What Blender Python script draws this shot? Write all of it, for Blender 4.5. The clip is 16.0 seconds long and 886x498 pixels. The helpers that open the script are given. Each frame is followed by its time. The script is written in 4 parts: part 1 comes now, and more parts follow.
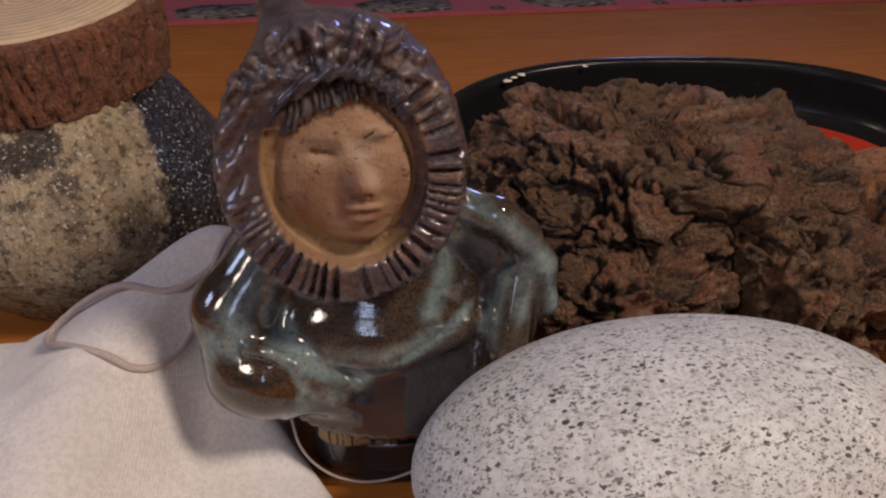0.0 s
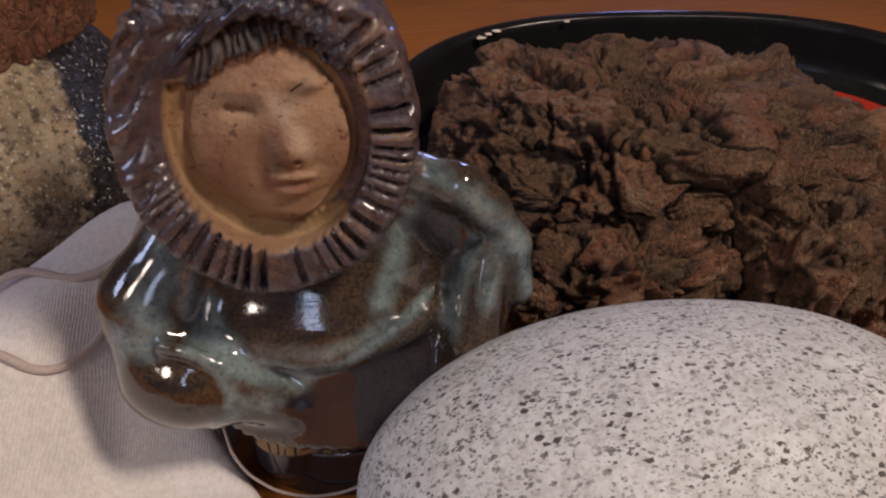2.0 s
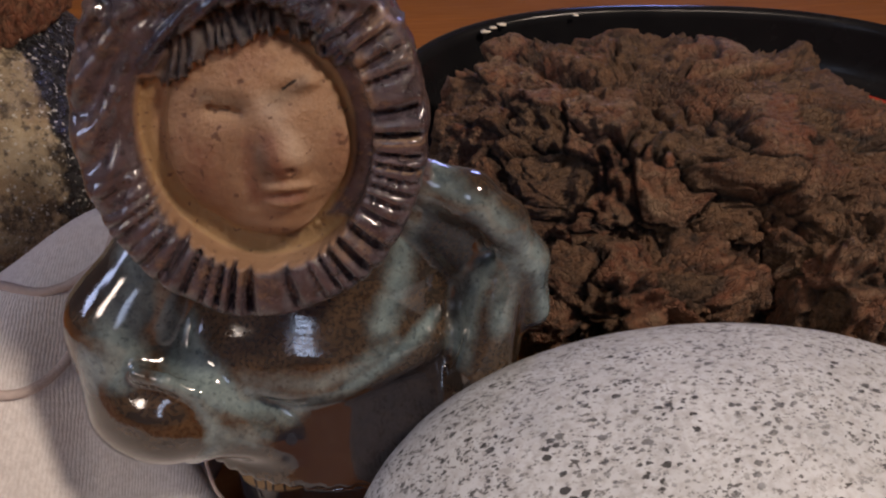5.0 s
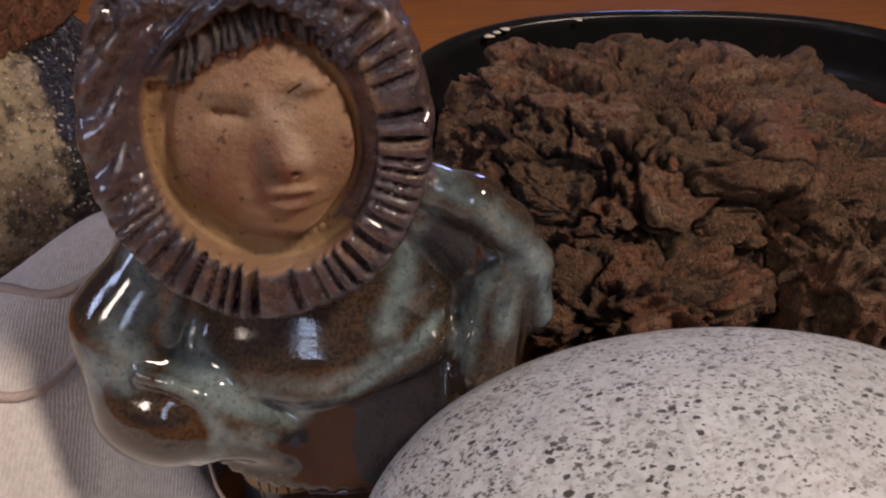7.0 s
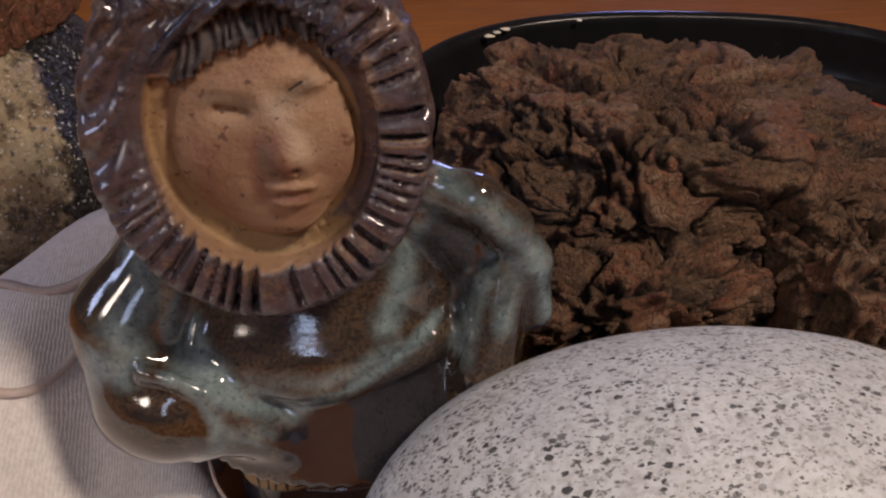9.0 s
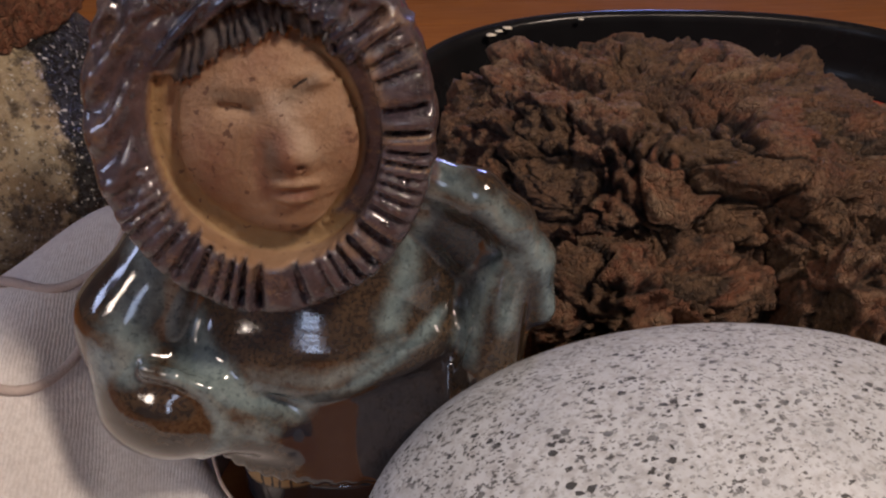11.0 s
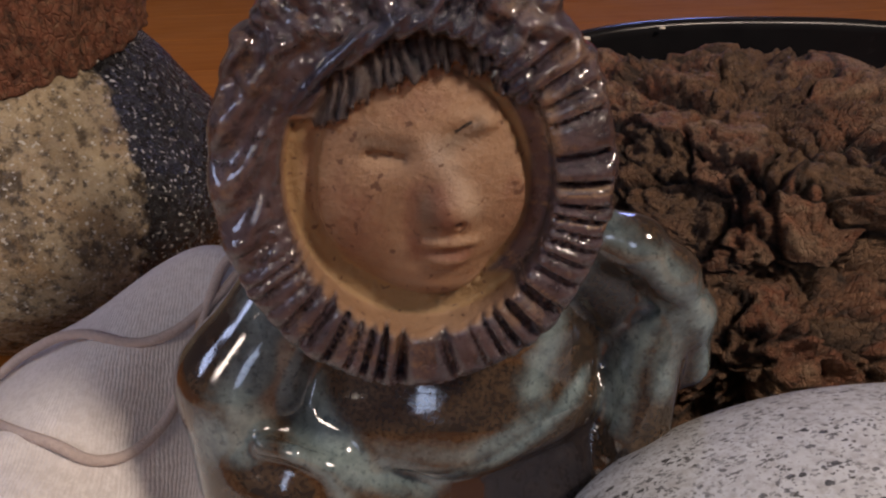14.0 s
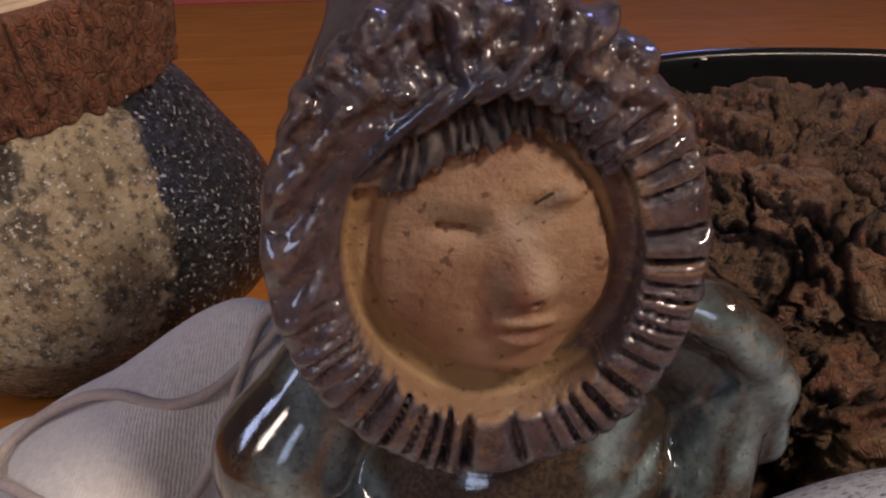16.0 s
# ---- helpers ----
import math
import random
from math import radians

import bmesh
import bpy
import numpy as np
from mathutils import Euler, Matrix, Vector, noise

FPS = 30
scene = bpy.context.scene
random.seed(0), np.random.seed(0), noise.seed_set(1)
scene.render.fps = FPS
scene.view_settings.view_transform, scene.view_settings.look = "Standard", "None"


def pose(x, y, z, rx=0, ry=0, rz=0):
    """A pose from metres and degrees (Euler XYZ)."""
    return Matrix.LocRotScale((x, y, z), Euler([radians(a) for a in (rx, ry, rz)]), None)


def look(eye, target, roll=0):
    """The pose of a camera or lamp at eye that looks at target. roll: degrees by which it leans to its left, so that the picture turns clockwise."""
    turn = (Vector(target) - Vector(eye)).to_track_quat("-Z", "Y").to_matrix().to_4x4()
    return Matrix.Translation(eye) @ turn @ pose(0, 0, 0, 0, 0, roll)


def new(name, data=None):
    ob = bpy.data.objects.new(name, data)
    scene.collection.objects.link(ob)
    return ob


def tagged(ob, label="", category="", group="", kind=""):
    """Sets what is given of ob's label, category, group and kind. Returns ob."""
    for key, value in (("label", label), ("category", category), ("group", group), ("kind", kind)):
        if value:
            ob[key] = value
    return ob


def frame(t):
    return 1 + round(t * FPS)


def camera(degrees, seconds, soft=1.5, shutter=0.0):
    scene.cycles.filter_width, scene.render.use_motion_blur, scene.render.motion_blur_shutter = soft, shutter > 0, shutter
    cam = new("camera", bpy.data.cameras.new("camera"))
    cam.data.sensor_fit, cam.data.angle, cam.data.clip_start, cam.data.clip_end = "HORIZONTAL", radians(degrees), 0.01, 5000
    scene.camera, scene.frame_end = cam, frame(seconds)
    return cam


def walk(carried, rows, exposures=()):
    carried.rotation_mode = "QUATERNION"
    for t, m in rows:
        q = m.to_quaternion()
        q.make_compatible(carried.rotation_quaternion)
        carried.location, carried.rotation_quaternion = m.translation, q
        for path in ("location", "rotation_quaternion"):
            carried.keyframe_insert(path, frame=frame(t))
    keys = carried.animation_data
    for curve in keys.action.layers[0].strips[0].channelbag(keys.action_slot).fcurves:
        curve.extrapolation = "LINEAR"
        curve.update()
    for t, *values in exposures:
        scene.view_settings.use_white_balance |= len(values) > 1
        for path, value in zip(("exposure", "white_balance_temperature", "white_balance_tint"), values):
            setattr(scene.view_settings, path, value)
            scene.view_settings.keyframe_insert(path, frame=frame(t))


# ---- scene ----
cam = camera(58.2, 16.0, 2.2)
METRES, EYE, TILT, LEAN, TURN = 0.16, 0.215, -25.0, 0.0, 0.0
ROWS = [
    (0.0, 0.0, 0.0, 0.0, 0.0, 0.0, -0.0),
    (0.5, 0.0246, 0.0644, -0.0027, 0.15, -0.57, 0.18),
    (1.0, 0.0273, 0.1296, 0.0, -0.22, -1.16, 0.25),
    (1.5, 0.0422, 0.1907, 0.0063, -0.67, -1.57, 0.33),
    (2.0, 0.0623, 0.2744, 0.0069, -0.99, -1.93, 0.52),
    (2.5, 0.0643, 0.3617, 0.027, -1.38, -2.43, 0.65),
    (3.0, 0.0541, 0.4271, 0.0302, -1.56, -2.86, 0.53),
    (3.5, 0.0528, 0.4702, 0.0332, -1.51, -3.13, 0.4),
    (4.0, 0.0432, 0.4538, 0.0382, -1.63, -2.89, 0.14),
    (6.5, 0.0344, 0.4241, 0.0401, -1.51, -1.99, -0.17),
    (7.0, 0.0342, 0.4266, 0.0382, -1.38, -2.01, -0.17),
    (7.5, 0.0338, 0.427, 0.036, -1.36, -2.05, -0.18),
    (8.0, 0.0351, 0.4292, 0.0341, -1.42, -2.1, -0.26),
    (8.5, 0.0349, 0.425, 0.0339, -1.46, -2.04, -0.34),
    (9.0, 0.0331, 0.4221, 0.0338, -1.44, -1.96, -0.38),
    (11.5, 0.0283, 0.4181, 0.0284, -1.35, -1.95, -0.29),
    (12.0, 0.0272, 0.4168, 0.0339, -1.27, -1.93, -0.02),
    (12.5, 0.0116, 0.4407, 0.0551, -1.15, -1.96, 0.38),
    (13.0, -0.0288, 0.4974, 0.0783, -1.06, -1.99, 0.49),
    (13.5, -0.0919, 0.5362, 0.0866, -0.84, -2.13, 0.28),
    (14.0, -0.1748, 0.5828, 0.1085, -0.7, -2.09, 0.01),
    (14.5, -0.2125, 0.6072, 0.1146, -0.52, -1.99, -0.19),
    (15.0, -0.2321, 0.6223, 0.1385, -0.26, -1.78, -0.2),
    (15.5, -0.2362, 0.6525, 0.1596, -0.1, -1.48, -0.38),
    (16.0, -0.2468, 0.6726, 0.1793, -0.07, -1.2, -0.51),
]
walk(cam, [(t, pose(0, 0, EYE, TILT, LEAN, TURN) @ pose(METRES * x, METRES * y, METRES * z, 90 + pitch, roll, yaw)) for t, x, y, z, yaw, pitch, roll in ROWS])

# ---- light ----
world = bpy.data.worlds.new("room_dark")
world.use_nodes = True
world.node_tree.nodes["Background"].inputs[0].default_value = (0.6, 0.7, 1.0, 1)
world.node_tree.nodes["Background"].inputs[1].default_value = 0.02
scene.world = world
scene.view_settings.exposure = 0.0


def area(name, eye, target, size_x, size_y, power, colour, shape="RECTANGLE"):
    lamp = bpy.data.lights.new(name, "AREA")
    lamp.shape, lamp.size, lamp.size_y, lamp.energy, lamp.color = shape, size_x, size_y, power, colour
    ob = new(name, lamp)
    ob.matrix_world = look(eye, target)
    return ob


LAMPS = [((0.65, -0.19, 0.98), (0.0, 0.28, 0.05)), ((-1.00, -0.75, 0.92), (-0.03, 0.25, 0.08))]
area("lamp_light", *LAMPS[0], 0.20, 0.20, 12.0, (1.0, 0.80, 0.66), "ELLIPSE")
area("side_lamp_light", *LAMPS[1], 0.22, 0.34, 4.3, (1.0, 0.84, 0.72), "ELLIPSE")
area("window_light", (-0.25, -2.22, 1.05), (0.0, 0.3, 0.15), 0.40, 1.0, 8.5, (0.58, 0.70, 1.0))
area("far_window_light", (0.95, 3.22, 1.75), (0.0, 0.3, 0.2), 0.4, 0.8, 15.0, (0.36, 0.42, 1.0))
area("side_window_light", (-3.36, -0.50, 1.65), (-0.1, 0.3, 0.08), 0.9, 1.0, 25.0, (0.56, 0.65, 1.0))

# ---- materials ----


class Nodes:
    """A small writer of node trees."""

    def __init__(self, name, rough=0.5, metal=0.0):
        self.mat = bpy.data.materials.new(name)
        self.mat.use_nodes = True
        self.tree = self.mat.node_tree
        self.bsdf = self.tree.nodes["Principled BSDF"]
        self.bsdf.inputs["Roughness"].default_value = rough
        self.bsdf.inputs["Metallic"].default_value = metal
        self.place = self.tree.nodes.new("ShaderNodeTexCoord").outputs["Object"]

    def node(self, kind, **values):
        n = self.tree.nodes.new("ShaderNode" + kind)
        for key, v in values.items():
            setattr(n, key, v)
        return n

    def put(self, value, socket):
        if isinstance(value, bpy.types.NodeSocket):
            self.tree.links.new(value, socket)
        elif isinstance(value, tuple) and len(value) == 3 and socket.type == "RGBA":
            socket.default_value = (*value, 1)
        else:
            socket.default_value = value

    def scaled(self, x, y, z):
        n = self.node("Mapping")
        self.put(self.place, n.inputs["Vector"])
        n.inputs["Scale"].default_value = (x, y, z)
        return n.outputs[0]

    def noise(self, scale, detail=4.0, rough=0.55, vector=None, distortion=0.0):
        n = self.node("TexNoise")
        self.put(vector or self.place, n.inputs["Vector"])
        n.inputs["Scale"].default_value, n.inputs["Detail"].default_value = scale, detail
        n.inputs["Roughness"].default_value, n.inputs["Distortion"].default_value = rough, distortion
        return n.outputs[0]

    def cells(self, scale, vector=None, feature="F1"):
        n = self.node("TexVoronoi", feature=feature)
        self.put(vector or self.place, n.inputs["Vector"])
        n.inputs["Scale"].default_value = scale
        return n.outputs

    def ramp(self, value, *stops):
        n = self.node("ValToRGB")
        self.put(value, n.inputs[0])
        e = n.color_ramp.elements
        while len(e) < len(stops):
            e.new(0.5)
        for item, (at, c) in zip(e, stops):
            item.position = at
            item.color = (c, c, c, 1) if isinstance(c, (int, float)) else (*c, 1)
        return n.outputs[0]

    def mix(self, how, a, b, kind="MIX"):
        n = self.node("Mix", data_type="RGBA", blend_type=kind)
        self.put(how, n.inputs[0]), self.put(a, n.inputs[6]), self.put(b, n.inputs[7])
        return n.outputs[2]

    def maths(self, op, a, b=0.0):
        n = self.node("Math", operation=op)
        self.put(a, n.inputs[0]), self.put(b, n.inputs[1])
        return n.outputs[0]

    def attribute(self, name):
        return self.node("Attribute", attribute_name=name).outputs["Fac"]

    def random(self):
        return self.node("ObjectInfo").outputs["Random"]

    def bump(self, height, strength, distance):
        n = self.node("Bump")
        self.put(height, n.inputs["Height"])
        n.inputs["Strength"].default_value, n.inputs["Distance"].default_value = strength, distance
        self.put(n.outputs[0], self.bsdf.inputs["Normal"])

    def done(self, colour, rough=None):
        self.put(colour, self.bsdf.inputs["Base Color"])
        if rough is not None:
            self.put(rough, self.bsdf.inputs["Roughness"])
        return self.mat


def figurine_glaze():
    n = Nodes("figurine_glaze_and_clay", 0.12)
    # brown and teal body
    speck = n.ramp(n.noise(900, 2), (0.42, 1.0), (0.58, 0.0))
    brown = n.mix(n.ramp(n.noise(130, 6, 0.6, n.scaled(0.6, 1, 1.8)), (0.35, 0.0), (0.7, 1.0)), (0.036, 0.027, 0.020), (0.088, 0.058, 0.034))
    brown = n.mix(n.maths("MULTIPLY", speck, 0.65), brown, (0.016, 0.013, 0.012))
    teal = n.mix(n.ramp(n.noise(160, 6, 0.6), (0.3, 0.0), (0.75, 1.0)), (0.066, 0.095, 0.108), (0.245, 0.315, 0.315))
    teal = n.mix(n.ramp(n.noise(620, 3), (0.3, 0.65), (0.46, 0.0)), teal, (0.030, 0.045, 0.055))
    wobble = n.maths("ADD", n.attribute("teal"), n.maths("MULTIPLY", n.maths("SUBTRACT", n.noise(115, 9, 0.74, None, 0.4), 0.5), 1.15))
    col = n.mix(n.ramp(wobble, (0.26, 0.0), (0.55, 0.38), (0.95, 1.0)), brown, teal)
    col = n.mix(n.ramp(n.attribute("dark"), (0.2, 0.0), (0.8, 0.92)), col, (0.012, 0.013, 0.020))
    rough = n.ramp(n.noise(300, 3), (0.3, 0.05), (0.8, 0.14))
    # purple-brown hood
    hood = n.mix(n.ramp(n.noise(150, 6, 0.65), (0.3, 0.0), (0.7, 1.0)), (0.026, 0.020, 0.027), (0.086, 0.062, 0.072))
    hood = n.mix(n.ramp(n.noise(70, 5, 0.6), (0.57, 0.0), (0.72, 0.5)), hood, (0.055, 0.060, 0.085))
    hood = n.mix(n.ramp(n.noise(95, 7, 0.72), (0.53, 0.0), (0.64, 0.55)), hood, (0.19, 0.115, 0.062))
    hood = n.mix(n.attribute("tan"), hood, (0.23, 0.150, 0.088))
    hood = n.mix(n.attribute("navy"), hood, (0.014, 0.017, 0.038))
    hood = n.mix(n.ramp(n.noise(420, 4, 0.7), (0.36, 0.7), (0.46, 0.0)), hood, (0.016, 0.013, 0.018))
    col = n.mix(n.attribute("hood"), col, hood)
    rough = n.mix(n.attribute("hood"), rough, n.ramp(n.noise(260, 5, 0.7), (0.32, 0.07), (0.7, 0.34)))
    # bare clay
    bare = n.mix(n.ramp(n.noise(70, 6, 0.6), (0.3, 0.0), (0.7, 1.0)), (0.235, 0.135, 0.076), (0.36, 0.228, 0.134))
    ruddy = n.maths("ADD", n.attribute("ruddy"), n.maths("MULTIPLY", n.maths("SUBTRACT", n.noise(170, 7, 0.68), 0.5), 1.25))
    bare = n.mix(n.ramp(ruddy, (0.25, 0.0), (0.85, 0.85)), bare, (0.17, 0.066, 0.038))
    # highlight beside the nose bridge, painted as a paler streak
    bare = n.mix(n.maths("MULTIPLY", n.attribute("pale"), 0.55), bare, (0.46, 0.36, 0.27))
    # shade of the sockets, nose side and chin, put into the clay colour
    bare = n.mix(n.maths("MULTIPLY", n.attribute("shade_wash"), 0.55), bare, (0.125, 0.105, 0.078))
    bare = n.mix(n.attribute("ochre"), bare, (0.30, 0.195, 0.085))
    bare = n.mix(n.ramp(n.noise(430, 2, 0.5), (0.65, 0.0), (0.69, 0.8)), bare, (0.10, 0.045, 0.026))
    bare = n.mix(n.ramp(n.noise(900, 2), (0.34, 0.18), (0.44, 0.0)), bare, (0.13, 0.08, 0.05))
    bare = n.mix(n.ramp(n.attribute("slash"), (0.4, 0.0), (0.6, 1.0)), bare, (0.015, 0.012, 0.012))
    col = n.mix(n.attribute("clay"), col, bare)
    rough = n.mix(n.attribute("clay"), rough, n.ramp(n.noise(200, 4), (0.3, 0.36), (0.8, 0.62)))
    # blue-grey hair
    hair = n.mix(n.ramp(n.noise(120, 6, 0.65), (0.35, 0.0), (0.7, 1.0)), (0.016, 0.016, 0.023), (0.095, 0.074, 0.066))
    col = n.mix(n.attribute("hair"), col, hair)
    rough = n.mix(n.attribute("hair"), rough, (0.24, 0.24, 0.24))
    coat = n.maths("MULTIPLY", n.maths("SUBTRACT", 1.0, n.attribute("clay")), 0.9)
    n.put(coat, n.bsdf.inputs["Coat Weight"])
    n.bsdf.inputs["Coat Roughness"].default_value = 0.035
    rugged = n.maths("ADD", n.maths("ADD", n.attribute("hood"), n.maths("MULTIPLY", n.attribute("hair"), 0.4)), n.maths("MULTIPLY", n.attribute("clay"), 0.004))
    fine = n.maths("MULTIPLY", n.noise(330, 7, 0.68), n.maths("ADD", n.maths("MULTIPLY", rugged, 0.8), n.maths("SUBTRACT", 0.036, n.maths("MULTIPLY", n.attribute("clay"), 0.026))))
    waves = n.maths("MULTIPLY", n.maths("MULTIPLY", n.noise(85, 3, 0.5), 0.22), n.maths("SUBTRACT", 1.0, n.attribute("clay")))
    n.bump(n.maths("ADD", fine, waves), 0.75, 0.0016)
    return n.done(col, rough)


def granite():
    n = Nodes("speckled_white_granite", 0.62)
    base = n.mix(n.ramp(n.noise(45, 6), (0.3, 0.0), (0.7, 1.0)), (0.46, 0.485, 0.505), (0.63, 0.66, 0.685))
    base = n.mix(n.ramp(n.noise(420, 4), (0.35, 0.5), (0.55, 0.0)), base, (0.33, 0.32, 0.32))
    flat = n.scaled(0.75, 1.1, 1.1)
    warp = n.node("VectorMath", operation="MULTIPLY_ADD")
    wob = n.node("TexNoise")
    n.put(n.place, wob.inputs["Vector"])
    wob.inputs["Scale"].default_value = 900
    n.put(wob.outputs["Color"], warp.inputs[0])
    warp.inputs[1].default_value = (0.0014, 0.0014, 0.0014)
    n.put(flat, warp.inputs[2])

    def dots(scale, least, most):
        c = n.cells(scale, warp.outputs[0])
        return n.maths("LESS_THAN", c[0], n.ramp(c[1], (least, 0.0), (0.8, most)))

    small = n.maths("MAXIMUM", dots(900, 0.36, 0.46), n.ramp(n.noise(820, 3, 0.5, flat), (0.60, 0.0), (0.635, 1.0)))
    few = n.ramp(n.noise(120, 3), (0.36, 0.25), (0.6, 1.0))
    big = n.maths("MAXIMUM", dots(430, 0.44, 0.38), n.ramp(n.noise(430, 3, 0.55, flat), (0.635, 0.0), (0.665, 1.0)))
    few_big = n.ramp(n.noise(95, 3, 0.6), (0.38, 0.45), (0.58, 1.0))
    grey = n.ramp(n.noise(420, 3, 0.6, flat), (0.56, 0.0), (0.66, 0.4))
    col = n.mix(grey, base, (0.26, 0.255, 0.25))
    col = n.mix(n.maths("MULTIPLY", n.maths("MULTIPLY", small, few), 0.9), col, (0.06, 0.06, 0.06))
    col = n.mix(n.maths("MULTIPLY", n.maths("MULTIPLY", big, few_big), 0.95), col, (0.03, 0.031, 0.033))
    n.bump(n.maths("SUBTRACT", n.noise(700, 3), n.maths("MULTIPLY", n.maths("MULTIPLY", big, few_big), 0.6)), 0.3, 0.0005)
    return n.done(col)


def knit():
    n = Nodes("white_cotton_jersey", 0.9)
    n.bsdf.inputs["Sheen Weight"].default_value = 0.3
    col = n.mix(n.ramp(n.noise(30, 4), (0.3, 0.0), (0.7, 1.0)), (0.62, 0.6, 0.6), (0.78, 0.76, 0.75))
    ribs = n.node("TexWave", wave_type="BANDS", bands_direction="X")
    n.put(n.mix(0.002, n.place, n.noise(60, 2), "ADD"), ribs.inputs["Vector"])
    ribs.inputs["Scale"].default_value, ribs.inputs["Distortion"].default_value = 330, 3.2
    ribs.inputs["Detail"].default_value, ribs.inputs["Detail Scale"].default_value = 2.0, 1.5
    both = n.maths("ADD", n.maths("MULTIPLY", ribs.outputs[1], 0.9), n.maths("MULTIPLY", n.noise(1100, 5, 0.7), 1.1))
    col = n.mix(n.ramp(ribs.outputs[1], (0.0, 0.14), (0.7, 0.0)), col, (0.50, 0.48, 0.48))
    col = n.mix(n.ramp(n.noise(500, 5, 0.75), (0.42, 0.45), (0.56, 0.0)), col, (0.47, 0.44, 0.43))
    n.bump(both, 0.26, 0.0006)
    return n.done(col)


def yarn():
    n = Nodes("off_white_cotton_string", 0.9)
    n.bump(n.noise(1500, 2), 0.6, 0.0006)
    return n.done(n.mix(n.noise(700, 3), (0.36, 0.30, 0.28), (0.56, 0.48, 0.45)))


def bark_mat(name, dark, light, red, relief=0.0026):
    n = Nodes(name, 0.85)
    col = n.mix(n.ramp(n.noise(60, 8, 0.68), (0.34, 0.0), (0.66, 1.0)), dark, light)
    col = n.mix(n.ramp(n.maths("ADD", n.maths("MULTIPLY", n.attribute("tint"), 0.22), n.noise(38, 6, 0.65)), (0.52, 0.0), (0.80, 0.75)), col, red)
    col = n.mix(n.ramp(n.maths("SUBTRACT", n.noise(29, 6, 0.65), n.maths("MULTIPLY", n.attribute("tint"), 0.12)), (0.46, 0.0), (0.64, 0.35)), col, (0.165, 0.110, 0.058))
    col = n.mix(n.ramp(n.attribute("crust"), (0.45, 0.0), (0.95, 0.8)), col, (0.33, 0.225, 0.140))
    col = n.mix(n.ramp(n.noise(230, 8, 0.8), (0.52, 0.0), (0.66, 0.6)), col, (0.37, 0.235, 0.138))
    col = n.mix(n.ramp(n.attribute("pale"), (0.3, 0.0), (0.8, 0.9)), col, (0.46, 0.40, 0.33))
    col = n.mix(n.ramp(n.attribute("crack"), (0.3, 0.0), (0.9, 0.9)), col, (0.022, 0.014, 0.010))
    col = n.mix(n.ramp(n.noise(330, 8, 0.78), (0.38, 0.88), (0.5, 0.0)), col, (0.045, 0.027, 0.017))
    fine = n.cells(330, n.scaled(1.3, 1.3, 0.7), "DISTANCE_TO_EDGE")[0]
    chinks = n.ramp(fine, (0.0, 0.0), (0.10, 1.0))
    n.bump(n.maths("ADD", n.noise(520, 8, 0.75), n.maths("MULTIPLY", chinks, 0.45)), 1.0, relief)
    return n.done(col, n.ramp(n.noise(500, 3), (0.4, 0.6), (0.7, 0.95)))


def pot_glaze():
    n = Nodes("speckled_cream_and_black_stoneware", 0.25)
    col = n.mix(n.ramp(n.noise(38, 6, 0.65), (0.32, 0.0), (0.66, 1.0)), (0.17, 0.128, 0.078), (0.52, 0.43, 0.285))
    col = n.mix(n.ramp(n.noise(30, 4, 0.6), (0.52, 0.0), (0.68, 0.55)), col, (0.26, 0.16, 0.075))
    col = n.mix(n.ramp(n.noise(85, 6, 0.7, n.scaled(1.0, 1.0, 0.7)), (0.39, 0.85), (0.48, 0.0)), col, (0.055, 0.042, 0.030))
    col = n.mix(n.ramp(n.noise(300, 5, 0.65), (0.38, 0.85), (0.47, 0.0)), col, (0.055, 0.045, 0.035))
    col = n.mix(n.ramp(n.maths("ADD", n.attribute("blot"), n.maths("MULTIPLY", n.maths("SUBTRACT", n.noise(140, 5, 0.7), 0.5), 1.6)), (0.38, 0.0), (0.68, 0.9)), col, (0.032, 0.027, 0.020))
    black = n.mix(n.ramp(n.noise(520, 3, 0.7), (0.66, 0.0), (0.74, 1.0)), (0.009, 0.009, 0.010), (0.3, 0.3, 0.29))
    edge = n.maths("ADD", n.attribute("band"), n.maths("MULTIPLY", n.maths("SUBTRACT", n.noise(200, 4), 0.5), 0.35))
    col = n.mix(n.ramp(edge, (0.46, 0.0), (0.54, 1.0)), col, black)
    # glints of the rough glaze, painted as small pale flecks
    col = n.mix(n.ramp(n.noise(620, 2), (0.63, 0.0), (0.67, 0.85)), col, (0.62, 0.60, 0.55))
    n.bump(n.maths("ADD", n.noise(420, 5, 0.7), n.maths("MULTIPLY", n.noise(90, 3), 1.0)), 1.0, 0.0018)
    return n.done(col, n.ramp(n.noise(380, 3), (0.35, 0.08), (0.65, 0.4)))


def end_grain():
    n = Nodes("pale_sawn_end_grain", 0.75)
    rings = n.node("TexWave", wave_type="RINGS", rings_direction="Z")
    n.put(n.place, rings.inputs["Vector"])
    rings.inputs["Scale"].default_value, rings.inputs["Distortion"].default_value, rings.inputs["Detail"].default_value = 70, 3, 4
    col = n.mix(rings.outputs[1], (0.42, 0.31, 0.2), (0.56, 0.44, 0.31))
    col = n.mix(n.ramp(n.noise(70, 6), (0.5, 0.0), (0.75, 0.6)), col, (0.26, 0.2, 0.15))
    n.bump(n.noise(600, 5), 0.4, 0.0008)
    return n.done(col)


